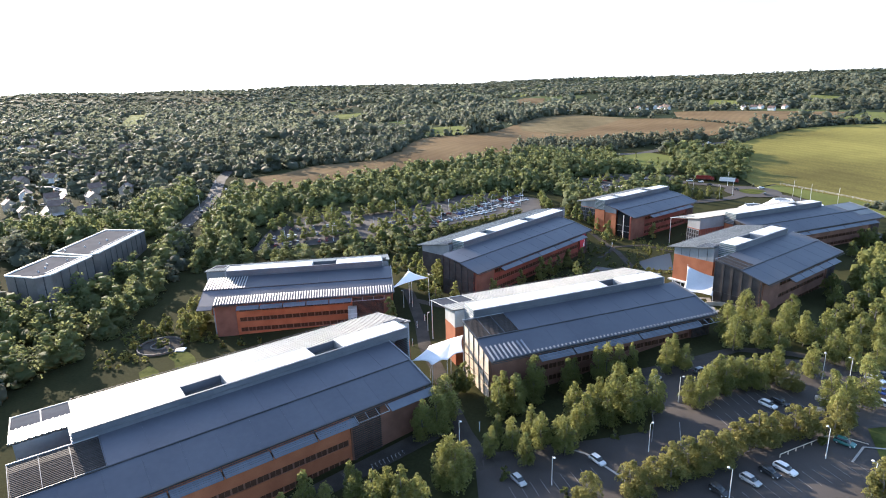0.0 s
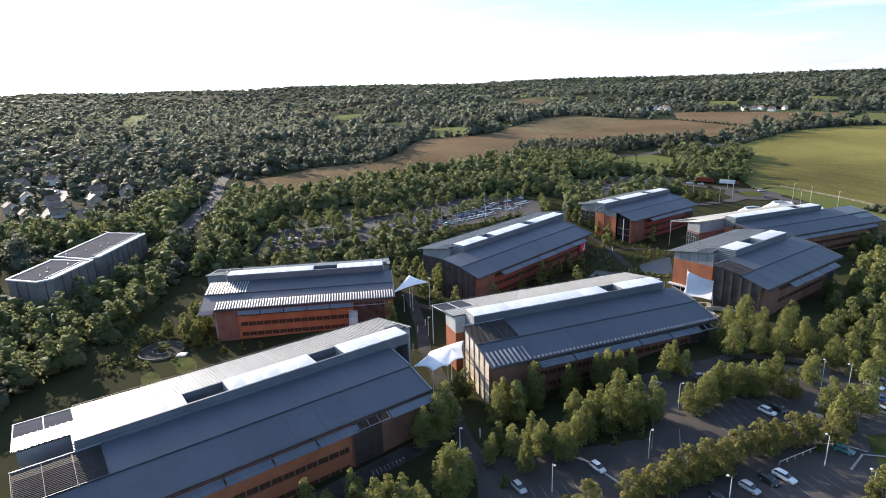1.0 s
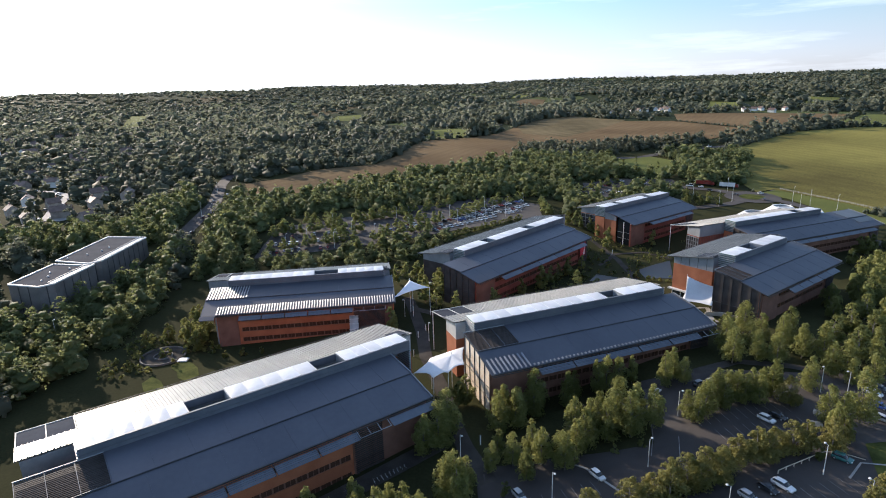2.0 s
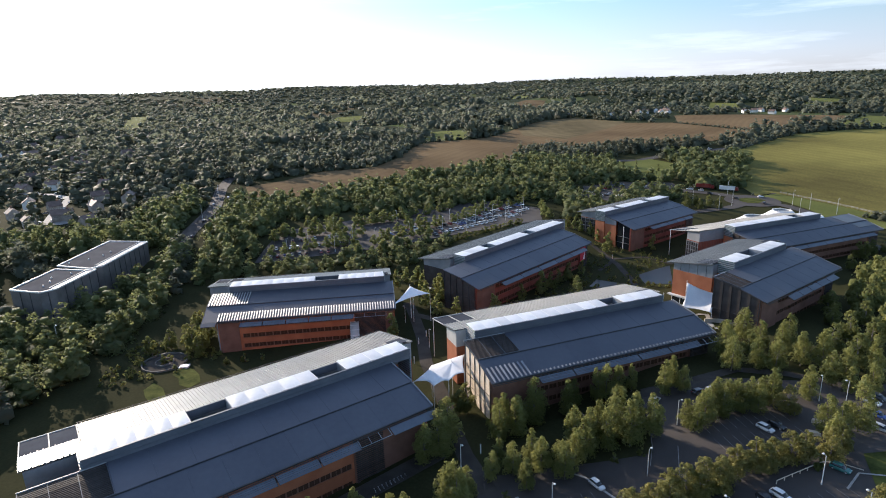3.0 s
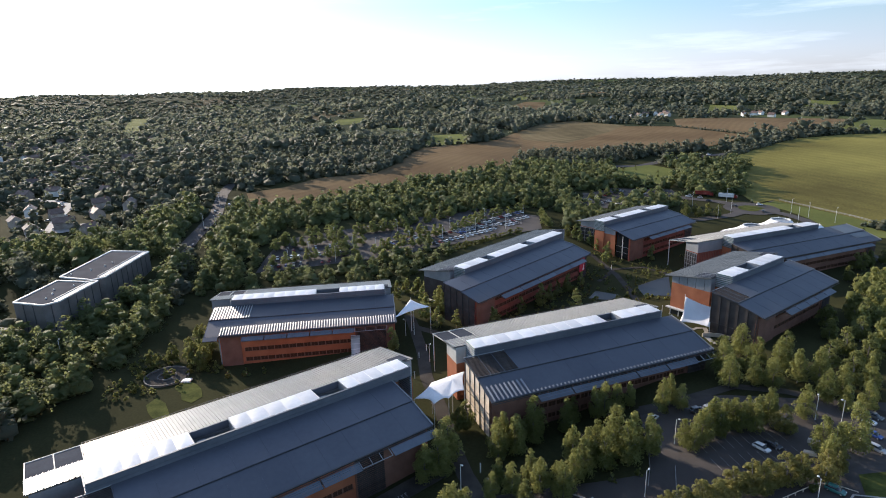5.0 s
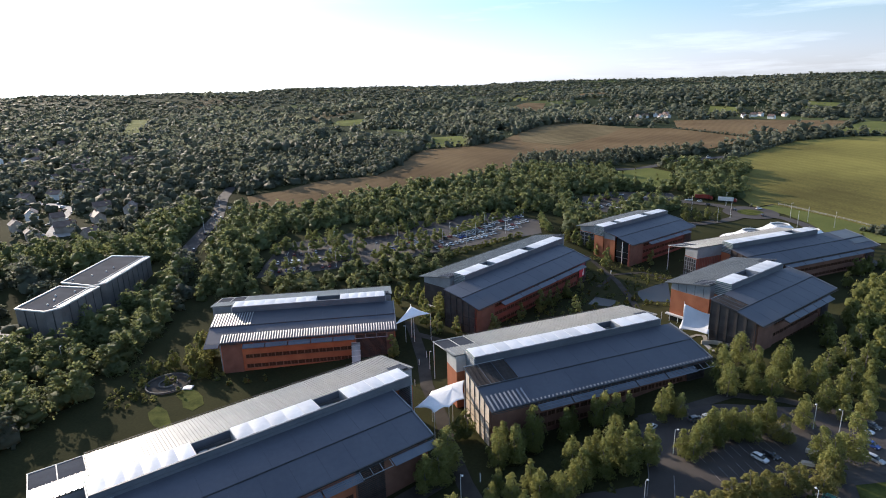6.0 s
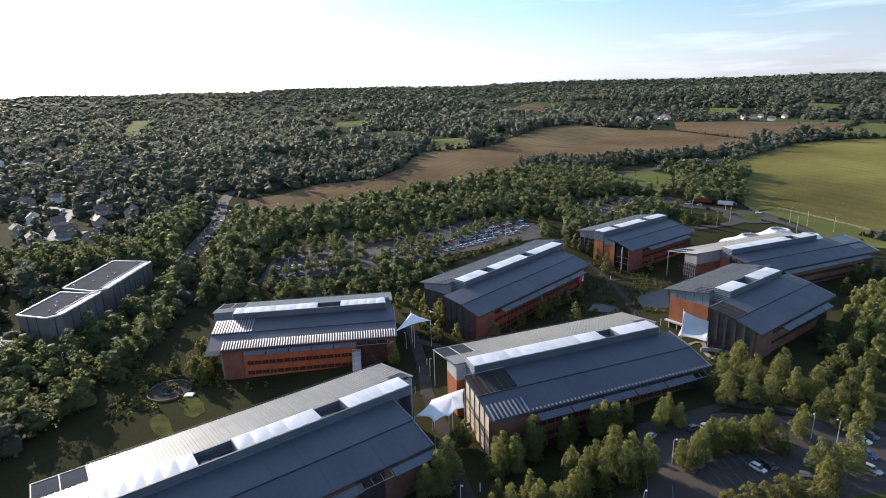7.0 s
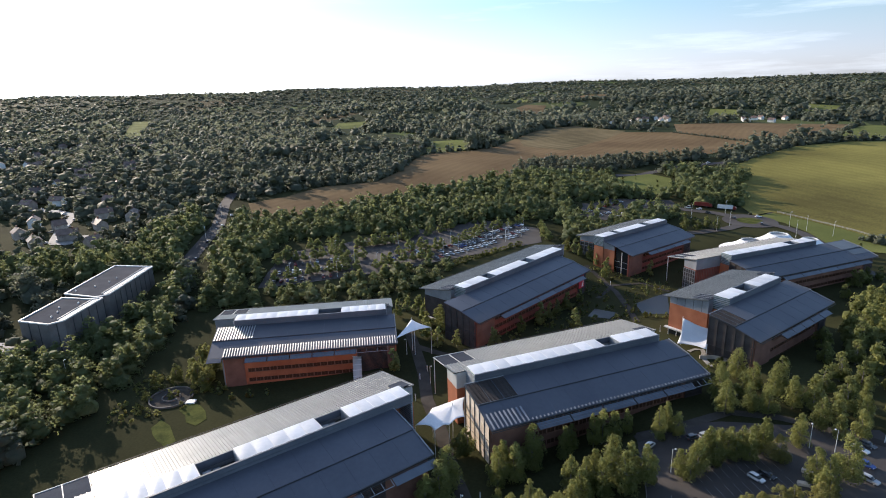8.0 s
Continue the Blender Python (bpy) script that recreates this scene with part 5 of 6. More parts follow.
wood_kinds = [clump(300 + i, 0.35 + 0.025 * i, 6, 160, 0.08, 0.35, 0.8) for i in range(8)]
CLEAR = [[(-213.7, 236.8), (-165.5, 236.8), (-154.1, 326.1), (-206, 332)], [(160, 528), (180, 590), (222, 604), (236, 574), (214, 512), (186, 500)], [(104, 440), (122, 484), (150, 502), (200, 490), (198, 464), (165, 460), (128, 428)]]
spots = scatter(-340, 320, 140, 720, 7.3, lambda x, y, q: any(inside(w, x, y) for w in WOODS) and not any(inside(c, x, y) for c in CLEAR) and not near_road(x, y) and q < 0.93, 11)
close = [p for p in spots if p[1] < 345]
leafy_kinds = [clump(900 + i, 0.36 + 0.03 * i, 9, 470, 0.058, 0.3, 0.72) for i in range(6)]
plant("woodland", [p for p in close if p[0] < -106], leafy_kinds, LEAF_WOOD, "belt of leafy green trees beside the lawn", 11.0, 0.38, 1.3)
plant("woodland", [p for i, p in enumerate(close) if p[0] >= -106 and i % 8], leafy_kinds, LEAF_WOOD, "low belt of young trees before the car park", 7.4, 0.4, 1.4)
spots = [p for p in spots if p[1] >= 345]
plant("woodland", [p for p in spots if not (p[1] > 596 and p[0] > 60)], wood_kinds, LEAF_WOOD, "belt of mixed green trees round the business park", 10.8, 0.4, 1.3)
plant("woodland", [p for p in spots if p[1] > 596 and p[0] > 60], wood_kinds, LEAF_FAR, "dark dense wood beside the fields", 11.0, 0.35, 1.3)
EAST = [(146.1, 160.1), (151.2, 197.6), (170.9, 225.9), (210.7, 269.2), (269.2, 269.2), (262.1, 160.1)]
plant("woodland", scatter(140, 270, 155, 270, 6.0, lambda x, y, q: inside(EAST, x, y) and q < 0.55, 12), leafy_kinds, LEAF_BIRCH, "loose stand of olive-green trees beside the offices", 8.6, 0.35, 1.05)


def bed(x, y, q):
    return any(inside(c, x, y) for c in COURT) and not any(inside(w, x, y) for w in WET) and q < 0.24 + 0.7 * noise.noise((x / 14, y / 14, 2.0))


plant("planting", scatter(-30, 165, 160, 335, 2.3, bed, 41), low_kinds, LEAF_DARK, "low planting of dark shrubs in the court", 1.5, 0.5, 1.0)
GARDEN = [(-127.8, 180.2), (-113.2, 178.1), (-88.1, 199.2), (-79.7, 209.7), (-100.6, 222.2), (-125.7, 217.9)]
plant("planting", scatter(-124, -70, 168, 214, 2.6, lambda x, y, q: inside(GARDEN, x, y) and math.hypot(x - -105.8, y - 197) > 10.5 and q < 0.5, 42), low_kinds, LEAF_DARK, "dark clipped shrubs round the paved garden", 2.2, 0.45, 1.1)
garden_kinds = [clump(800 + i, 0.40 + 0.03 * i, 4, 26, 0.13) for i in range(8)]
mid_kinds = [clump(500 + i, 0.42 + 0.03 * i, 3, 18, 0.17) for i in range(8)]
far_kinds = [clump(600 + i, 0.56, 2, 4, 0.3) for i in range(6)]


def wooded(x, y, q):
    if any(inside(c, x, y) for c in CLEAR):
        return False
    if not in_view(x, y) or inside(SITE, x, y) or any(inside(f, x, y) or near_edge(f, x, y, 5) for f in FIELDS) or near_road(x, y):
        return False
    if any(inside(w, x, y) for w in WOODS):
        return False
    n = noise.noise((x / 170, y / 170, 3.0))
    if x < -215 and y < 1250:
        return q < 0.7 + 0.75 * n and not in_house(x, y)
    n2 = noise.noise((x / 420 + 5, y / 420, 1.0))
    return q < 0.92 + 1.5 * min(n, 0) + 1.6 * min(n2, 0.0) and not in_house(x, y)


spots = scatter(-1250, 1150, 140, 1300, 10.0, wooded, 21)
near = [p for p in spots if math.hypot(*p) < 800]
spots = [p for p in spots if math.hypot(*p) >= 800]
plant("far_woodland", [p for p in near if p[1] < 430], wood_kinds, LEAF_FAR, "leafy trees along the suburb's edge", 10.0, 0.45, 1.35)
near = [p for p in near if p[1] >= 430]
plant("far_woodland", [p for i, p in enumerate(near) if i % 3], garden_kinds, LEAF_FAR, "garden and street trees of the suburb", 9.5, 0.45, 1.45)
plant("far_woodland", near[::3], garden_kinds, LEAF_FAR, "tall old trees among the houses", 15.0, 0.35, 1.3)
plant("far_woodland", [p for i, p in enumerate(spots) if i % 4 in (1, 2)], mid_kinds, LEAF_FAR, "distant woods in a haze-greyed green", 11.5, 0.45, 1.6)
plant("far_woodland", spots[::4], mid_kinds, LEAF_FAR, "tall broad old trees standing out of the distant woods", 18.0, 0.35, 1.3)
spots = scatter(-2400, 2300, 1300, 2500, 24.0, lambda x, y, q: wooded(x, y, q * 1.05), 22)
plant("far_woodland", spots, far_kinds, LEAF_FAR, "far wooded hills in a haze-greyed green", 17, 0.4, 1.55)
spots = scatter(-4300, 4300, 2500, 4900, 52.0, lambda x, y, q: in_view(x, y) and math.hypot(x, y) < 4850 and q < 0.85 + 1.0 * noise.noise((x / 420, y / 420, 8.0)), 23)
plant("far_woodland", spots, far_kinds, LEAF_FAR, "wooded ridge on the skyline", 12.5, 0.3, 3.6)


def hedge(line, n, h, wide=1.3):
    out = []
    for (x0, y0), (x1, y1) in zip(line, line[1:]):
        for i in range(n):
            q = (i + hg.random()) / n
            out.append((x0 + (x1 - x0) * q + hg.uniform(-1.5, 1.5), y0 + (y1 - y0) * q + hg.uniform(-1.5, 1.5)))
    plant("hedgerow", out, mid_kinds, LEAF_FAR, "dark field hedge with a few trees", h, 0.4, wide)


hedge([(330, 640), (390, 695), (458, 747), (545, 780), (600, 785), (700, 830)], 16, 7)
hedge([(545, 822), (640, 920), (700, 985)], 12, 7)
hedge([(432, 788), (531, 824)], 12, 5)
hedge([(428, 786), (404, 866), (379, 946)], 24, 4)
hedge([(283, 590), (318, 632), (360, 690)], 14, 7)
patch("forecourt", [(-284, 400), (-270, 398), (-262, 408), (-268, 424), (-282, 418)], 0.3, STONE, "pale paved forecourt among houses", "forecourt", 5)
hedge([(122, 962), (190, 1110), (262, 1148)], 14, 19, 1.0)
hedge([(-122, 578), (-70, 596), (-52, 646), (-44, 696), (-30, 782)], 9, 13)
hedge([(-14, 798), (38, 812), (80, 848)], 6, 11)
plant("far_woodland", [(84, 612), (90, 622), (97, 630), (102, 640), (108, 648), (96, 616), (112, 636), (118, 650), (106, 660), (126, 658), (138, 660), (120, 640)], wood_kinds, LEAF_FAR, "clump of dark trees between two fields", 14.5, 0.2, 1.1)
plant("far_woodland", [(-212, 556), (-206, 563), (-199, 559), (-205, 570), (-196, 568), (-214, 566), (-192, 546), (-188, 556)], wood_kinds, LEAF_FAR, "trees where the road bends out of sight", 10, 0.25, 1.2)
hedge([(236, 420), (262, 540)], 4, 3)
hedge([(277.1, 366.7), (285.8, 356.8), (294.8, 351.8)], 5, 6)
plant("far_woodland", [(44, 812), (52, 822), (60, 828), (66, 822), (54, 834), (48, 828), (62, 838), (40, 824)], wood_kinds, LEAF_FAR, "clump of tall dark trees at the field's edge", 29, 0.2, 0.9)


# houses of the suburb and the village
def house(x, y, deg, big=1.0, wall=RENDER_WALL, look_of="brown brick"):
    key = ("house", look_of)
    if key in protos:
        return copy_thing(protos[key], pose(x, y, gz(x, y), 0, 0, deg) @ Matrix.Diagonal((big, 1, 1, 1)))
    h = thing("house", pose(x, y, gz(x, y), 0, 0, deg), "two-storey %s house with brown tiled gable roof among trees" % look_of, "house", "suburban houses")
    s = Shape().box(-5, 5, -4, 4, -1, 5.2)
    s.add([(-4.98, -4, 5.2), (-4.98, 4, 5.2), (-4.98, 0, 8.3), (4.98, -4, 5.2), (4.98, 4, 5.2), (4.98, 0, 8.3)], [(0, 2, 1), (3, 4, 5)])
    part("wall", s, wall, h)
    r = Shape()
    for sg in (-1, 1):
        e = [(-5.4, sg * 4.6, 4.9), (5.4, sg * 4.6, 4.9), (5.4, 0, 8.5), (-5.4, 0, 8.5)]
        r.hexa(e + [(px, py, z + 0.25) for px, py, z in e])
    roof = part("roof", r, TILE, h)
    part("chimney", Shape().box(2.2, 3.2, -0.5, 0.5, 7.0, 9.8), BRICK, roof)
    for u in (-3.0, 3.0):
        w = part("window", WIN_HOUSE[0], None, h)
        w.matrix_local = pose(u, -4.02, 3.2)
        part("pane", WIN_HOUSE[1], None, w)
    protos[key] = h
    return h


WIN_HOUSE = window_mesh(1.4, 1.3)
for i, (x, y) in enumerate(HOUSES):
    turn, big = hg.uniform(0, 180), hg.uniform(0.9, 1.4) if y < 1000 else hg.uniform(1.0, 1.4)
    if x > 200 or i % 9 == 0:
        house(x, y, turn, big, WHITE_WALL, "white rendered")
    else:
        house(x, y, turn, big)


# ---- flat-roofed building beyond the tree belt ----
def pavilion():
    x, y = -181, 270
    g = gz(x, y) - 0.5
    b = thing("flat_roof_building", pose(x, y, g), "flat-roofed building in two blocks with white parapet rims", "office building")
    H = 6.6 - g
    blocks = [[(-9.2, -31.2), (7.0, -36.0), (11.4, -31.6), (12.6, -3.4), (7.5, -4.8), (-8.5, -1.5)], [(-11, 4.3), (8.6, -2.0), (12.8, 1.9), (12.4, 48), (-11.4, 52)]]
    for pts in blocks:
        n = len(pts)
        s = Shape()
        s.v = [(px, py, 0) for px, py in pts] + [(px, py, H) for px, py in pts]
        s.f = [tuple(range(n, 2 * n))] + [(i, (i + 1) % n, n + (i + 1) % n, n + i) for i in range(n)]
        part("block", s, PARK_WALL, b, "grey-brown clad block")
        inner = Shape()
        c = Vector((sum(p[0] for p in pts) / n, sum(p[1] for p in pts) / n))
        inner.v = [((px - c.x) * 0.95 + c.x, (py - c.y) * 0.97 + c.y, H + 0.02) for px, py in pts]
        inner.f = [tuple(range(n))]
        part("roof_deck", inner, FELT, b, "dark felt roof deck")
        rim = Shape()
        for p, q in zip(pts, pts[1:] + pts[:1]):
            rim.bar((*p, H + 0.15), (*q, H + 0.15), 0.55, 0.6)
        part("parapet", rim, WHITE, b, "white parapet rim")
        walk0, walk1 = ((7.6, -30.5), (8.6, -5.0)) if len(pts) == 6 else ((8.6, 3.0), (8.4, 47.5))
        part("deck_upstand", Shape().bar((*walk0, H + 0.2), (*walk1, H + 0.2), 0.3, 0.4), GREY, b, "grey upstand beside the roof walkway")
        part("walkway", Shape().hexa([(walk0[0] + 0.2, walk0[1], H + 0.03), (walk0[0] + 2.6, walk0[1], H + 0.03), (walk1[0] + 2.9, walk1[1], H + 0.03), (walk1[0] + 0.2, walk1[1], H + 0.03), (walk0[0] + 0.2, walk0[1], H + 0.08), (walk0[0] + 2.6, walk0[1], H + 0.08), (walk1[0] + 2.9, walk1[1], H + 0.08), (walk1[0] + 0.2, walk1[1], H + 0.08)]), PANEL, b, "pale roof walkway")
        for p, q in zip(pts, pts[1:] + pts[:1]):
            L = math.hypot(q[0] - p[0], q[1] - p[1])
            k = max(2, int(L / 5))
            for i in range(1, k):
                w = i / k
                c = (p[0] + (q[0] - p[0]) * w, p[1] + (q[1] - p[1]) * w)
                part("mullion", Shape().box(c[0] - 0.16, c[0] + 0.16, c[1] - 0.16, c[1] + 0.16, 0, H - 0.25), DARK, b)
        for i in range(4):
            q = hg.random()
            v = Shape().box(-0.28, 0.28, -0.28, 0.28, H, H + 0.5).tube((0, 0, H + 0.5), (0, 0, H + 0.75), 0.2, 0.2)
            o = part("roof_vent", v, WHITE, b, "small white roof vent")
            o.matrix_local = pose(pts[0][0] + 3 + 12 * q, pts[0][1] + 4 + i * 6.5 * (1 if len(pts) == 5 else 0.9), 0)
    part("terrace", Shape().box(-24, -9.5, -42, -31.5, H * 0.3, H * 0.42), STONE, b, "pale terrace slab")
    for i in range(6):
        part("railing", Shape().bar((-24 + i * 2.9, -42, H * 0.42), (-24 + i * 2.9, -42, H * 0.42 + 1.1), 0.12).bar((-24 + i * 2.9, -42, H * 0.42 + 1.1), (-21.1 + i * 2.9, -42, H * 0.42 + 1.1), 0.12), WHITE, b)


pavilion()


# ---- tent roofs ----
def sail(name, corners, peak, label, curve=0.9, n=10):
    """A stretched cloth between corners with one peak; corners run round it."""
    c = Vector(peak)
    o = thing(name, pose(c.x, c.y, gz(c.x, c.y)), label, "tent roof", "tent roofs")
    g = gz(c.x, c.y)
    top, bot, fc = [], [], []
    k = len(corners)
    rim = []
    for a, b in zip(corners, corners[1:] + corners[:1]):
        a, b = Vector(a), Vector(b)
        for i in range(6):
            t = i / 6
            p = a.lerp(b, t)
            mid = (p - c)
            p = p - Vector((mid.x, mid.y, 0)) * 0.12 * math.sin(math.pi * t) + Vector((0, 0, 0.3 * math.sin(math.pi * t)))
            rim.append(p)
    m = len(rim)
    s = Shape()
    s.v.append((0, 0, c.z - g))
    for j in range(1, n + 1):
        q = j / n
        for p in rim:
            z = c.z + (p.z - c.z) * (q ** curve)
            s.v.append((c.x + (p.x - c.x) * q - c.x, c.y + (p.y - c.y) * q - c.y, z - g))
    s.f += [(0, 1 + i, 1 + (i + 1) % m) for i in range(m)]
    for j in range(n - 1):
        a, b = 1 + j * m, 1 + (j + 1) * m
        s.f += [(a + i, b + i, b + (i + 1) % m, a + (i + 1) % m) for i in range(m)]
    cloth = part("cloth", s, TENT, o, "taut white tent cloth", True)
    md = cloth.modifiers.new("thick", "SOLIDIFY")
    md.thickness = 0.05
    part("mast", Shape().tube((0, 0, -0.3), (0, 0, c.z - g + 0.8), 0.16, 0.1), WHITE, o)
    for a in corners:
        if a[2] > gz(a[0], a[1]) + 1.0:
            part("post", Shape().tube((a[0] - c.x, a[1] - c.y, gz(a[0], a[1]) - g - 0.3), (a[0] - c.x, a[1] - c.y, a[2] - g), 0.1, 0.08), WHITE, o)
    return o


sail("tent_roof", [(-10.0, 153.5, 3.0), (-4.0, 150.4, 3.0), (0.4, 152.6, 3.4), (5.2, 155.0, 4.6), (5.6, 164.6, 5.8), (-4.8, 160.6, 4.4)], (1.6, 160.0, 5.6), "white peaked tent canopy between two offices")


def sheet_sail(corners, label, low=0.6, hollow=0.22, n=12):
    """A four-cornered stretched cloth with hollow edges; the first corner hangs from a mast."""
    c = [Vector(p) for p in corners]
    o0 = c[0]
    g = gz(o0.x, o0.y)
    o = thing("tent_roof", pose(o0.x, o0.y, g), label, "tent roof", "tent roofs")
    mid = sum(c, Vector()) / 4
    s = Shape()
    for j in range(n + 1):
        for i in range(n + 1):
            u, v = i / n, j / n
            p = c[0] * (1 - u) * (1 - v) + c[1] * u * (1 - v) + c[2] * u * v + c[3] * (1 - u) * v
            e = max(math.sin(math.pi * u) * abs(1 - 2 * v) ** 2, math.sin(math.pi * v) * abs(1 - 2 * u) ** 2)
            p = p.lerp(mid, hollow * e) - Vector((0, 0, low * math.sin(math.pi * u) * math.sin(math.pi * v)))
            s.v.append((p.x - o0.x, p.y - o0.y, p.z - g))
    for j in range(n):
        for i in range(n):
            k = j * (n + 1) + i
            s.f.append((k, k + 1, k + n + 2, k + n + 1))
    cloth = part("cloth", s, TENT, o, "taut white tent cloth", True)
    cloth.modifiers.new("thick", "SOLIDIFY").thickness = 0.05
    part("mast", Shape().tube((0, 0, -0.3), (0, 0, o0.z - g + 0.8), 0.16, 0.1), WHITE, o)
    for a in c[1:]:
        part("post", Shape().tube((a.x - o0.x, a.y - o0.y, gz(a.x, a.y) - g - 0.3), (a.x - o0.x, a.y - o0.y, a.z - g), 0.1, 0.08), WHITE, o)


sheet_sail([(-14.3, 226.0, 7.6), (-20.4, 214.2, 4.2), (-13.0, 221.4, 4.5), (-6.0, 221.8, 5.6)], "white sail canopy between office entrances", 0.3, 0.1)
sheet_sail([(96.4, 215.4, 9.3), (91.8, 208.2, 1.5), (100.2, 200.8, 2.2), (106.8, 209.5, 6.0)], "white sail canopy hung from a mast beside the orange wing", 1.2, 0.12)


def marquee(x, y, r, h):
    o = thing("marquee", pose(x, y, gz(x, y)), "white round tent with a ring at its top", "marquee", "marquees")
    s = Shape()
    n = 24
    prof = [(r, h * 0.42), (r * 0.86, h * 0.5), (r * 0.7, h * 0.61), (r * 0.55, h * 0.74), (r * 0.43, h * 0.88), (r * 0.36, h * 0.97), (r * 0.33, h)]
    for q, z in prof:
        s.v += [(q * math.cos(2 * math.pi * i / n), q * math.sin(2 * math.pi * i / n), z) for i in range(n)]
    for j in range(len(prof) - 1):
        s.f += [(j * n + i, j * n + (i + 1) % n, (j + 1) * n + (i + 1) % n, (j + 1) * n + i) for i in range(n)]
    part("canopy", s, TENT, o, "white tent cloth", True)
    ring = Shape()
    for q, z in ((r * 0.29, h - 0.2), (r * 0.335, h - 0.2), (r * 0.335, h + 0.25), (r * 0.29, h + 0.25)):
        ring.v += [(q * math.cos(2 * math.pi * i / n), q * math.sin(2 * math.pi * i / n), z) for i in range(n)]
    ring.f = [(j * n + i, j * n + (i + 1) % n, ((j + 1) % 4) * n + (i + 1) % n, ((j + 1) % 4) * n + i) for j in range(4) for i in range(n)]
    part("top_ring", ring, WHITE, o)
    cap = Shape()
    cap.v = [(0, 0, h - 0.5)] + [(r * 0.3 * math.cos(2 * math.pi * i / n), r * 0.3 * math.sin(2 * math.pi * i / n), h - 0.4) for i in range(n)]
    cap.f = [(0, 1 + i, 1 + (i + 1) % n) for i in range(n)]
    part("cap", cap, GREY, o)
    for i in range(5):
        a = 2 * math.pi * i / 5
        part("mast", Shape().tube((r * 0.31 * math.cos(a), r * 0.31 * math.sin(a), 0), (r * 0.31 * math.cos(a), r * 0.31 * math.sin(a), h + 0.9), 0.22, 0.16), WHITE, o)
    for i in range(10):
        a = 2 * math.pi * i / 10
        part("guy_post", Shape().tube((r * math.cos(a), r * math.sin(a), -0.3), (r * math.cos(a), r * math.sin(a), h * 0.44), 0.1, 0.08), WHITE, o)


marquee(192, 344.2, 18, 9.8)
marquee(212.6, 350.9, 17, 11.0)
marquee(231.3, 348.4, 14, 8.0)


# ---- cars ----
def car_paint(name, c):
    m = surface(name, c, tuple(min(1, x * 1.15) for x in c), 2, 0.3, 0.1, 0, 3, 0.04)
    m.node_tree.nodes["Principled BSDF"].inputs["Coat Weight"].default_value = 0.6
    return m


PAINTS = {n: car_paint(n + "_car_paint", c) for n, c in {"white": (0.75, 0.75, 0.74), "silver": (0.42, 0.43, 0.44), "black": (0.015, 0.015, 0.018), "blue": (0.03, 0.07, 0.25), "red": (0.21, 0.025, 0.02), "grey": (0.09, 0.095, 0.10), "teal": (0.03, 0.16, 0.15)}.items()}
LAMPGLASS = glassy("lamp_glass", (0.7, 0.7, 0.68), 0.1)
TAIL = glassy("tail_glass", (0.35, 0.01, 0.01), 0.15)


def loft(sections):
    """A body through cross sections (x, half width, low z, high z, top half width)."""
    s = Shape()
    for x, w, z0, z1, tw in sections:
        zm = z0 + (z1 - z0) * 0.55
        s.v += [(x, -w * 0.92, z0), (x, -w, zm), (x, -tw, z1), (x, tw, z1), (x, w, zm), (x, w * 0.92, z0)]
    n = len(sections)
    for i in range(n - 1):
        for j in range(6):
            a, b = i * 6 + j, i * 6 + (j + 1) % 6
            s.f.append((a, a + 6, b + 6, b))
    s.f += [(0, 1, 2, 3, 4, 5), tuple(range((n - 1) * 6, n * 6))[::-1]]
    return s


CAR_MESH = {}


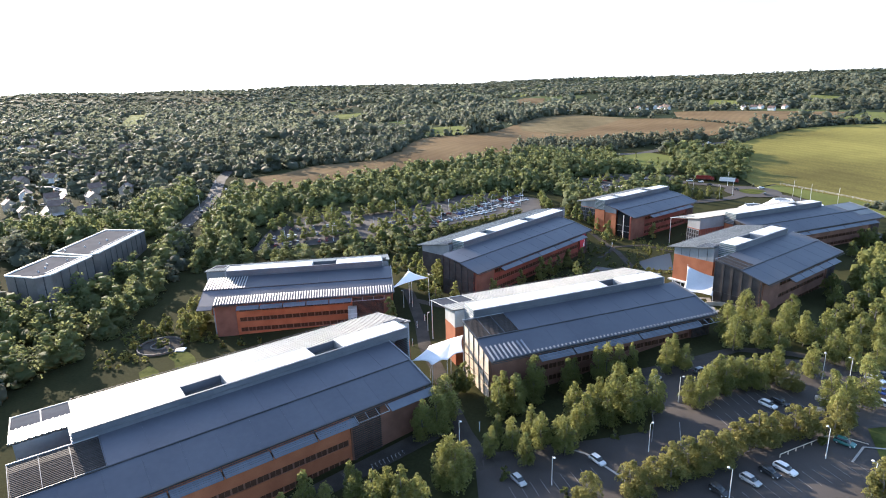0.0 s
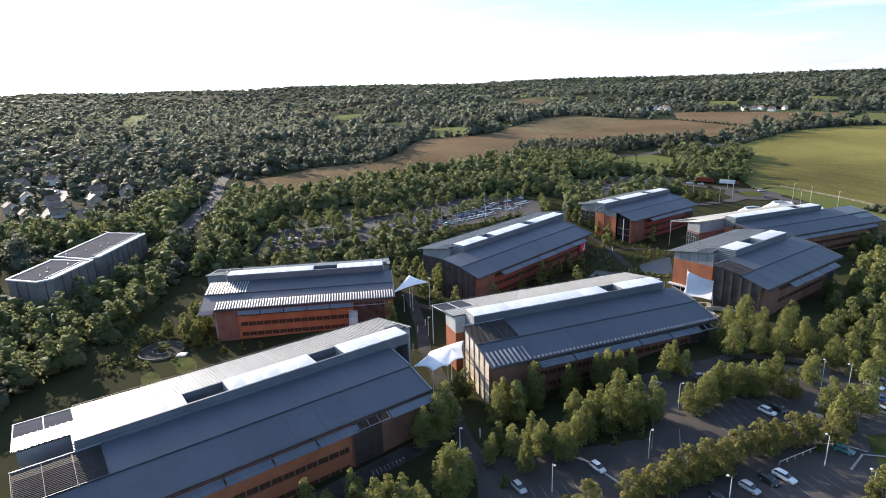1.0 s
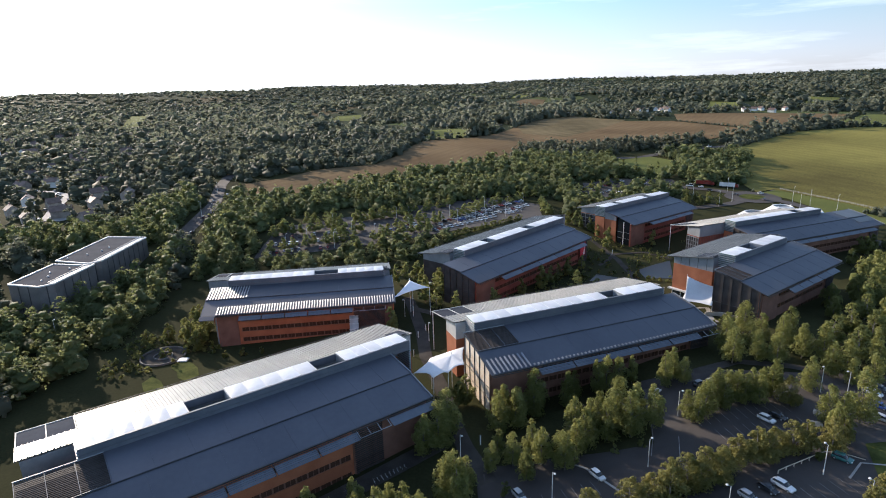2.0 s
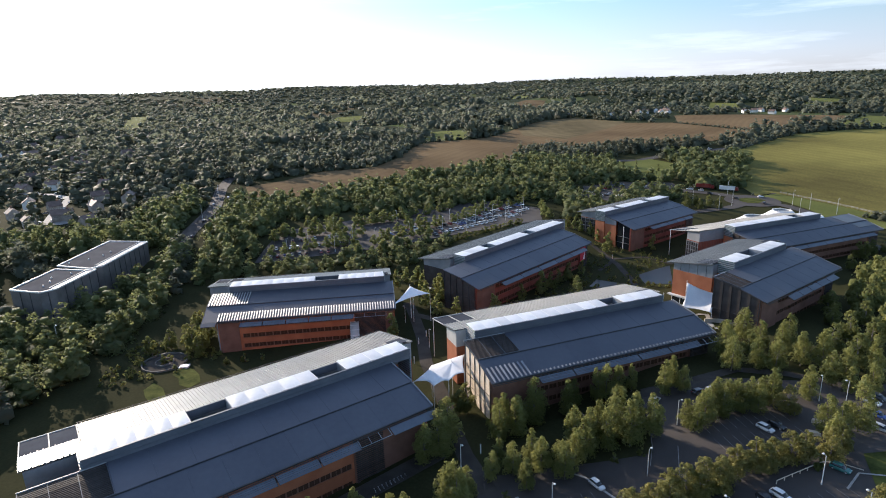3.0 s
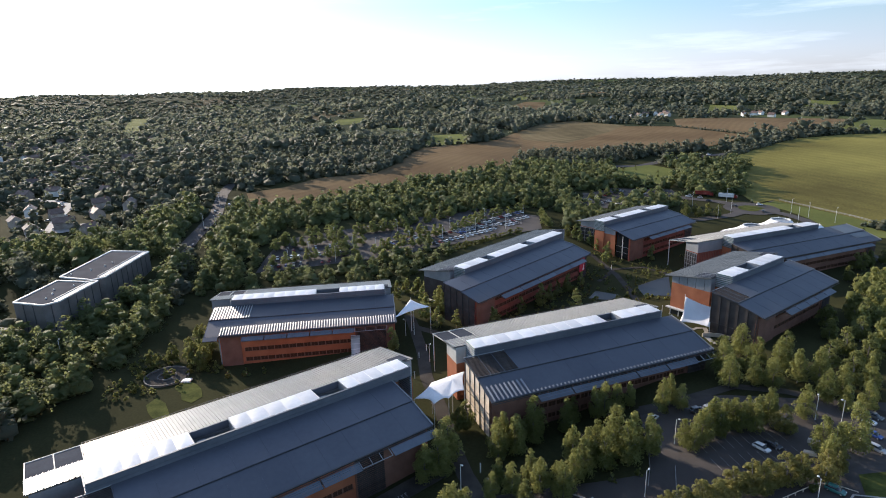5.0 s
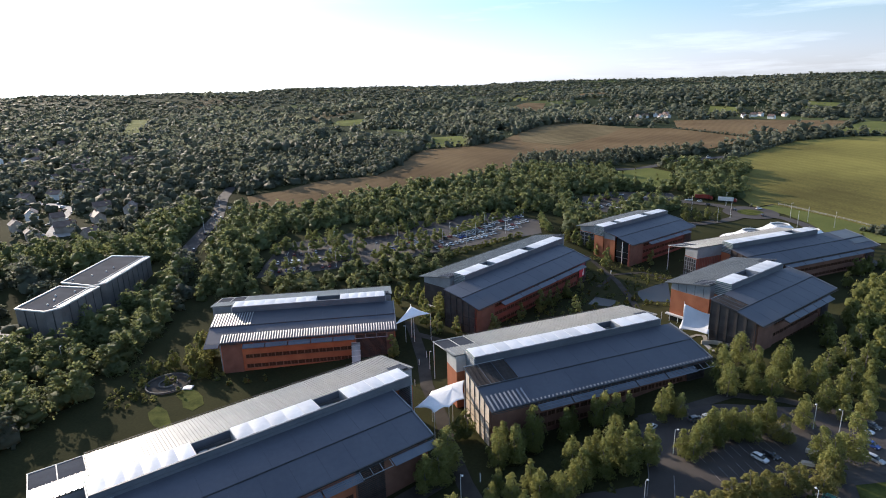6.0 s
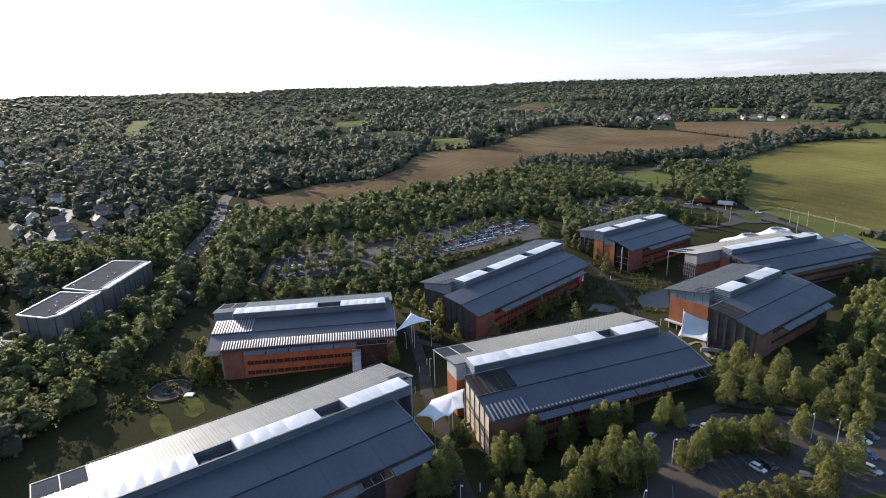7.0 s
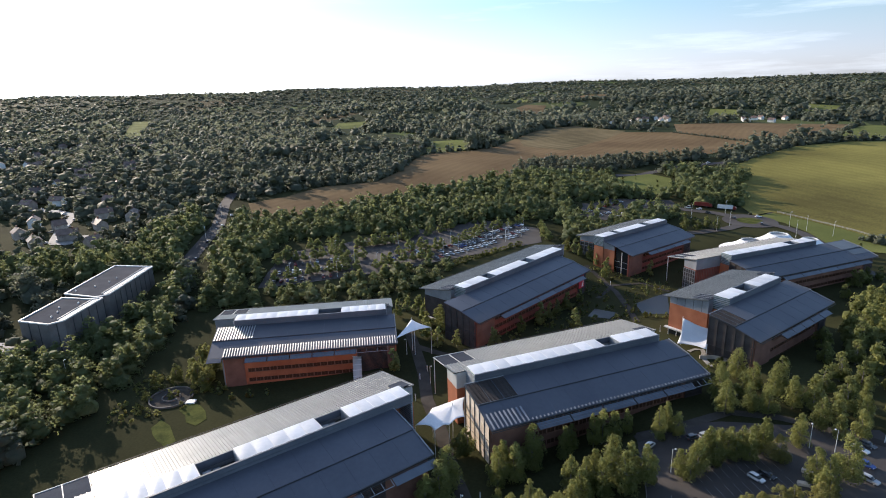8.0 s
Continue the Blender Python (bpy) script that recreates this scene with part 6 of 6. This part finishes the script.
def car(colour, x, y, deg, kind="hatchback", group="parked cars", lift=0.2):
    key = (colour, kind)
    m = pose(x, y, gz(x, y) + lift, 0, 0, deg)
    if key in protos:
        return copy_thing(protos[key], m)
    c = thing("car", m, "%s %s parked on asphalt" % (colour, kind), "car", group)
    L, hood, roof = {"hatchback": (4.2, 0.95, 1.5), "estate": (4.7, 0.98, 1.52), "van": (5.2, 1.1, 2.1)}[kind]
    h = L / 2
    if kind not in CAR_MESH:
        body = loft([(-h, 0.78, 0.35, hood - 0.05, 0.74), (-h + 0.12, 0.86, 0.25, hood, 0.8), (-h * 0.3, 0.9, 0.22, hood + 0.02, 0.82), (h * 0.45, 0.9, 0.22, hood - 0.03, 0.8), (h - 0.25, 0.86, 0.25, hood - 0.2, 0.74), (h, 0.72, 0.35, hood - 0.32, 0.62)])
        back = -h + (0.35 if kind != "hatchback" else 0.3)
        cabin = loft([(back - 0.12, 0.78, hood - 0.02, hood + 0.04, 0.76), (back + 0.35, 0.8, hood - 0.02, roof - 0.05, 0.62), (-0.2, 0.82, hood - 0.02, roof, 0.64), (0.35, 0.82, hood - 0.02, roof - 0.05, 0.62), (1.15, 0.78, hood - 0.03, hood + 0.03, 0.74)])
        rf = loft([(back + 0.28, 0.6, roof - 0.09, roof - 0.02, 0.56), (back + 0.5, 0.65, roof - 0.06, roof + 0.01, 0.6), (-0.2, 0.66, roof - 0.03, roof + 0.04, 0.6), (0.4, 0.62, roof - 0.1, roof - 0.02, 0.57)])
        tyre = Shape().tube((0, -0.1, 0), (0, 0.1, 0), 0.32, 0.32, 14)
        rim = Shape().tube((0, -0.115, 0), (0, 0.115, 0), 0.2, 0.2, 10)
        CAR_MESH[kind] = (body, cabin.mesh("cabin_glass", GLASS, True), rf, tyre.mesh("wheel", RUBBER), rim.mesh("rim", PAINTS["silver"]))
    body, cabin, rf, tyre, rim = CAR_MESH[kind]
    part("body", body, PAINTS[colour], c)
    part("cabin_glass", cabin, None, c)
    part("roof", rf, PAINTS[colour], c)
    for px in (-h * 0.62, h * 0.62):
        for py in (-0.8, 0.8):
            w = part("wheel", tyre, None, c)
            w.location = (px, py, 0.32)
            part("rim", rim, None, w)
    for py in (-0.58, 0.58):
        part("headlight", Shape().box(h - 0.16, h - 0.02, py - 0.16, py + 0.16, hood - 0.42, hood - 0.27), LAMPGLASS, c)
        part("tail_light", Shape().box(-h - 0.01, -h + 0.1, py - 0.14, py + 0.14, hood - 0.3, hood - 0.1), TAIL, c)
    protos[key] = c
    return c


NEAR_CARS = [("white", 80.7, 127.9, -58, "hatchback"), ("white", 70.8, 103.4, -60, "estate"), ("silver", 62.5, 101.4, -60, "hatchback"), ("black", 55.3, 99.9, -60, "hatchback"),
             ("black", 67.3, 103, -60, "hatchback"), ("silver", 15.5, 109.7, -62, "hatchback"), ("white", 34.5, 114.9, -60, "hatchback"), ("white", 59, 145.6, 40, "hatchback"),
             ("teal", 88.7, 111.4, -50, "hatchback"), ("white", 115.4, 138.6, -60, "estate"), ("blue", 112.5, 132.0, -60, "hatchback"), ("silver", 75.8, 147.5, 20, "hatchback"),
             ("grey", 72.1, 147, 20, "hatchback"), ("black", 84.2, 129.0, -58, "hatchback"), ("grey", 119.0, 140.5, -60, "hatchback"), ("silver", 109.0, 126.0, -60, "estate")]
for c, x, y, d, k in NEAR_CARS:
    car(c, x, y, d, k)
ROWS = [((-100.5, 314.7), (-52.1, 321.6), 12), ((-100, 326), (-52, 334), 12), ((-98, 338), (-60, 350), 9), ((-42, 331), (-12, 352), 10), ((-36, 340), (-16, 358), 7), ((-12, 345), (40, 388), 17), ((-6, 339), (52, 386), 18), ((0, 362), (40, 397), 13),
        ((18, 384), (60, 416), 13), ((-58, 377), (-28, 391), 8), ((30, 376), (62, 402), 9), ((112, 454), (156, 488), 12), ((120, 444), (172, 474), 13), ((130, 440), (186, 468), 10)]
cg = random.Random(3)
for (x0, y0), (x1, y1), n in ROWS:
    a = math.degrees(math.atan2(y1 - y0, x1 - x0)) + 90
    for i in range(n):
        if cg.random() < 0.8:
            q = (i + 0.5) / n
            car(cg.choice(["white", "silver", "black", "blue", "grey", "silver", "white", "white", "silver", "red", "grey", "white"]), x0 + (x1 - x0) * q, y0 + (y1 - y0) * q, a + cg.choice([0, 180]) + cg.uniform(-2, 2), cg.choice(["hatchback", "hatchback", "estate"]), lift=0.25)
for c, x, y, d, k in (("white", 208, 455, 150, "hatchback"), ("white", 201, 460, 150, "van"), ("black", 221, 425, 120, "hatchback"), ("white", 241, 427, 10, "estate"), ("grey", 233, 407, 60, "hatchback"), ("black", 210, 443, -40, "hatchback")):
    car(c, x, y, d, k, "cars at the roundabout", 0.45)
for i, (x, y) in enumerate(((-172, 438), (-179, 446), (-167, 395), (-176, 470), (-160, 357))):
    car(("white", "silver", "black", "white", "grey")[i], x, y, 100, "hatchback", "cars on the road", 0.3)
for i, (x, y) in enumerate(((-281, 408), (-288, 404), (-291, 424), (-303, 433), (-299, 448), (-311, 462), (-307, 470), (-321, 480), (-314, 492), (-330, 493), (-341, 507), (-352, 504), (-362, 512))):
    car(("white", "white", "silver", "grey")[i % 4], x, y, 70 + 40 * (i % 5), "hatchback", "cars on the road", 0.35)
for x, y in ((265, 633), (300, 645)):
    car("white", x, y, 20, "van", "cars on the road", 0.35)


def lorry(x, y, deg, paint, label):
    t = thing("lorry", pose(x, y, gz(x, y) + 0.3, 0, 0, deg), label, "lorry", "lorries")
    part("trailer", Shape().box(-6, 5.2, -1.25, 1.25, 1.1, 3.9), PAINTS[paint], t)
    part("cab", loft([(5.5, 1.2, 0.6, 3.2, 1.15), (7.0, 1.22, 0.6, 3.2, 1.1), (7.7, 1.2, 0.6, 2.2, 1.1)]), PAINTS["red"], t)
    part("windscreen", Shape().hexa([(7.42, -1.0, 2.1), (7.55, -1.0, 2.1), (7.55, 1.0, 2.1), (7.42, 1.0, 2.1), (7.0, -0.9, 3.0), (7.12, -0.9, 3.0), (7.12, 0.9, 3.0), (7.0, 0.9, 3.0)]), GLASS, t)
    part("chassis", Shape().box(-6, 7, -0.5, 0.5, 0.7, 1.1), DARK, t)
    for px in (-4.6, -3.3, 3.6, 6.4):
        for py in (-1.0, 1.0):
            w = part("wheel", Shape().tube((0, -0.15, 0), (0, 0.15, 0), 0.5, 0.5, 14), RUBBER, t)
            w.location = (px, py, 0.5)


lorry(214, 463, -35, "red", "red lorry standing beside the roundabout road")
lorry(228, 452, -35, "white", "lorry with a white trailer and red cab")


# ---- lamps, poles, fences ----
def street_lamp(x, y, h=7.5):
    k = ("lamp", h)
    if k in protos:
        return copy_thing(protos[k], pose(x, y, gz(x, y), 0, 0, grng.uniform(0, 360)))
    o = thing("street_lamp", pose(x, y, gz(x, y)), "slim pale lamp post with a round head", "street lamp", "car park lamps")
    part("post", Shape().tube((0, 0, -0.3), (0, 0, 1.2), 0.14, 0.12).tube((0, 0, 1.2), (0, 0, h), 0.1, 0.07), WHITE, o)
    part("arm", Shape().bar((0, 0, h - 0.1), (0.7, 0, h + 0.15), 0.07), PANEL, o)
    part("lamp_head", Shape().tube((0.75, 0, h + 0.02), (0.75, 0, h + 0.2), 0.3, 0.22, 12), LAMPGLASS, o)
    protos[k] = o
    return o


for x, y in ((60.5, 133.5), (102.4, 140.5), (84.7, 140.1), (46.7, 116.1), (81.5, 106.8), (22.6, 108.2), (56.2, 97.4), (82.9, 95.1), (2.8, 124.2), (108, 138), (125, 142), (-16.6, 222.1), (-6.2, 196.2)):
    street_lamp(x, y)
for x, y in ((-80, 330), (-55, 340), (-40, 330), (-20, 340), (0, 352), (10, 360), (22, 370), (34, 380), (46, 392), (58, 402), (5, 372), (30, 395), (-70, 360), (-90.2, 320.7), (-62.2, 318.9), (15, 348), (28, 360), (42, 372), (54, 384), (-30, 372)):
    street_lamp(x, y, 9.0)
for x, y in ((249, 400), (254, 388), (194, 394), (209, 406), (239.7, 376.1), (263.1, 373.5), (150, 612), (192, 432), (222, 440), (-157.2, 251.5), (-153, 209.6), (-158, 392), (-170, 400), (-184, 470)):
    street_lamp(x, y, 11.0)


def field_fence(line):
    f = thing("field_fence", pose(0, 0, 0), "pale post and rail fence along the cereal field", "fence")
    for (x0, y0), (x1, y1) in zip(line, line[1:]):
        n = int(math.hypot(x1 - x0, y1 - y0) / 4)
        for i in range(n):
            a, b = ((x0 + (x1 - x0) * q / n, y0 + (y1 - y0) * q / n) for q in (i, i + 1))
            za, zb = gz(*a) + 0.5, gz(*b) + 0.5
            part("post", Shape().bar((*a, za - 0.6), (*a, za + 1.5), 0.16), STONE, f)
            part("rail", Shape().bar((*a, za + 1.2), (*b, zb + 1.2), 0.12, 0.2).bar((*a, za + 0.6), (*b, zb + 0.6), 0.12, 0.2), STONE, f)


field_fence([(262, 438), (270, 420), (280, 395), (288.9, 368.4), (295, 350.9), (304, 328.7)])


def park_rail(line):
    f = thing("park_rail", pose(0, 0, 0), "low pale timber rail at the car park's edge", "fence")
    for (x0, y0), (x1, y1) in zip(line, line[1:]):
        n = max(1, int(math.hypot(x1 - x0, y1 - y0) / 2.4))
        for i in range(n):
            a, b = ((x0 + (x1 - x0) * q / n, y0 + (y1 - y0) * q / n) for q in (i, i + 1))
            part("post", Shape().bar((*a, gz(*a) - 0.2), (*a, gz(*a) + 1.1), 0.14), SCREEN, f)
            part("rail", Shape().bar((*a, gz(*a) + 1.0), (*b, gz(*b) + 1.0), 0.1, 0.16), SCREEN, f)


park_rail([(72.2, 107.8), (86, 113.5), (90, 113)])
park_rail([(88, 114), (93, 110)])


def sign_post(x, y, h=2.6, mat=None):
    o = thing("sign_post", pose(x, y, gz(x, y)), "white upright marker post beside the path", "post", "marker posts")
    part("post", Shape().box(-0.14, 0.14, -0.1, 0.1, -0.2, h), WHITE, o)
    part("cap", Shape().box(-0.2, 0.2, -0.15, 0.15, h, h + 0.12), GREY, o)


for x, y in ((-7.6, 205.9), (-10.3, 199.7), (-11.4, 184.3), (91.3, 297.5), (8.2, 130.5), (9.8, 124.3), (90.1, 162.1), (106, 128)):
    sign_post(x, y)


def stone_block(x, y, deg):
    o = tagged(new("stone_block", Shape().hexa([(-1.5, -0.7, -0.2), (1.5, -0.7, -0.2), (1.5, 0.7, -0.2), (-1.5, 0.7, -0.2), (-1.35, -0.55, 0.75), (1.3, -0.6, 0.7), (1.35, 0.55, 0.72), (-1.3, 0.6, 0.8)]).mesh("stone_block", SCREEN)), "pale tan block beside the parking bays", "block")
    o.matrix_world = pose(x, y, gz(x, y) + 0.2, 0, 0, deg)


stone_block(91.5, 125.2, -20)
stone_block(95.5, 130, -30)


def banner():
    b = offices["d"]
    o = thing("wall_banner", b.matrix_world @ pose(30.0, -21.95, 4.2), "tall red banner with white shapes on the office wall", "banner")
    part("cloth", Shape().box(-2.6, 2.6, -0.1, 0, 0, 7.2), SIGN_RED, o)
    part("print", Shape().add([(0.2, -0.13, 0.5), (2.0, -0.13, 0.5), (1.8, -0.13, 4.6), (1.4, -0.13, 3.2)], [(0, 1, 2, 3)]), WHITE, o, "white pointed shape")
    for z in (5.8, 5.1, 4.4):
        part("text_bar", Shape().box(-1.9, 0.6, -0.14, -0.11, z, z + 0.3), WHITE, o)


banner()


def link_canopy():
    b = offices["c"]
    o = thing("entrance_canopy", b.matrix_world @ pose(18.5, -21.5, 0), "pale blue curved glass entrance canopy", "canopy")
    s = Shape()
    n = 10
    for i in range(n + 1):
        q = i / n
        for w in (-1.7, 1.7):
            s.v.append((w, -q * 9, 8.2 - 7.0 * q ** 1.4))
    s.f = [(2 * i, 2 * i + 2, 2 * i + 3, 2 * i + 1) for i in range(n)]
    c = part("glass_roof", s, PALE, o, "pale glass roof", True)
    c.modifiers.new("thick", "SOLIDIFY").thickness = 0.12
    for i in range(0, n + 1, 2):
        q = i / n
        part("rib", Shape().bar((-1.8, -q * 9, 8.3 - 7.0 * q ** 1.4), (1.8, -q * 9, 8.3 - 7.0 * q ** 1.4), 0.14), WHITE, o)
    for w in (-1.7, 1.7):
        part("leg", Shape().tube((w, -8.8, -0.6), (w, -8.8, 1.3), 0.1, 0.1), WHITE, o)


link_canopy()


def bicycle_rack(x, y, deg, n=7):
    for i in range(n):
        k = "bicycle"
        m = pose(x, y, gz(x, y) + 0.1, 0, 0, deg) @ pose(i * 1.1, 0, 0, 0, 0, 80 + (i * 37) % 20)
        if k in protos:
            copy_thing(protos[k], m)
            continue
        o = thing("bicycle", m, "parked bicycle in a row at the office wall", "bicycle", "parked bicycles")
        for px in (-0.52, 0.52):
            s = Shape()
            for j in range(12):
                a0, a1 = j * math.pi / 6, (j + 1) * math.pi / 6
                s.bar((px + 0.33 * math.cos(a0), 0, 0.34 + 0.33 * math.sin(a0)), (px + 0.33 * math.cos(a1), 0, 0.34 + 0.33 * math.sin(a1)), 0.05)
            part("wheel", s, RUBBER, o)
        part("frame", Shape().bar((-0.52, 0, 0.34), (-0.1, 0, 0.85), 0.05).bar((-0.1, 0, 0.85), (0.42, 0, 0.8), 0.05).bar((0.42, 0, 0.8), (0, 0, 0.3), 0.05).bar((0.52, 0, 0.34), (0.42, 0, 0.95), 0.05).bar((-0.52, 0, 0.34), (0, 0, 0.3), 0.05), PAINTS["silver"], o)
        part("saddle", Shape().box(-0.25, 0.05, -0.07, 0.07, 0.88, 0.95), RUBBER, o)
        part("handlebar", Shape().bar((0.42, -0.28, 0.98), (0.42, 0.28, 0.98), 0.04), PAINTS["silver"], o)
        protos[k] = o


bicycle_rack(-18.2, 117.9, 36, 9)


def corner_canopy():
    """The lower front slope carried on past the eaves at the office's corner."""
    b = offices["c"]
    o = thing("corner_canopy", b.matrix_world @ pose(-38.4, 0, 0), "blue-grey metal canopy at the office's corner", "canopy")
    H = 10.7 - gz(-57.0, 229.6) + 0.4
    lo, hi = H - 7.75, H - 7.0
    part("roof", Shape().hexa([(0, -25.6, lo - 0.2), (5.4, -25.6, lo - 0.2), (5.4, -23.46, hi - 0.2), (0, -23.46, hi - 0.2), (0, -25.6, lo), (5.4, -25.6, lo), (5.4, -23.46, hi), (0, -23.46, hi)]), ROOF, o)
    for u in (0.3, 5.1):
        part("bracket", Shape().bar((u, -25.4, lo - 0.3), (u, -21.2, hi - 0.35), 0.14), DARK, o)
    part("post", Shape().tube((5.0, -20.9, -3.0), (5.0, -20.9, hi - 0.3), 0.3, 0.3), GREY, o)


corner_canopy()


def curved_wall(x, y, r, a0, a1):
    s, n = Shape(), 16
    for q, z in ((r, -0.4), (r + 0.4, -0.4), (r + 0.4, 1.1), (r, 1.1)):
        s.v += [(q * math.cos(radians(a0 + (a1 - a0) * i / n)), q * math.sin(radians(a0 + (a1 - a0) * i / n)), z) for i in range(n + 1)]
    s.f = [(k * (n + 1) + i, k * (n + 1) + i + 1, (k + 1) % 4 * (n + 1) + i + 1, (k + 1) % 4 * (n + 1) + i) for k in range(4) for i in range(n)]
    s.f += [(0, n + 1, 2 * n + 2, 3 * n + 3), (4 * n + 3, 3 * n + 2, 2 * n + 1, n)]
    o = tagged(new("garden_wall", s.mesh("garden_wall", SCREEN)), "low curved tan wall beside the sail canopy", "wall")
    o.matrix_world = pose(x, y, gz(x, y))


curved_wall(99.1, 191.2, 9, 20, 100)
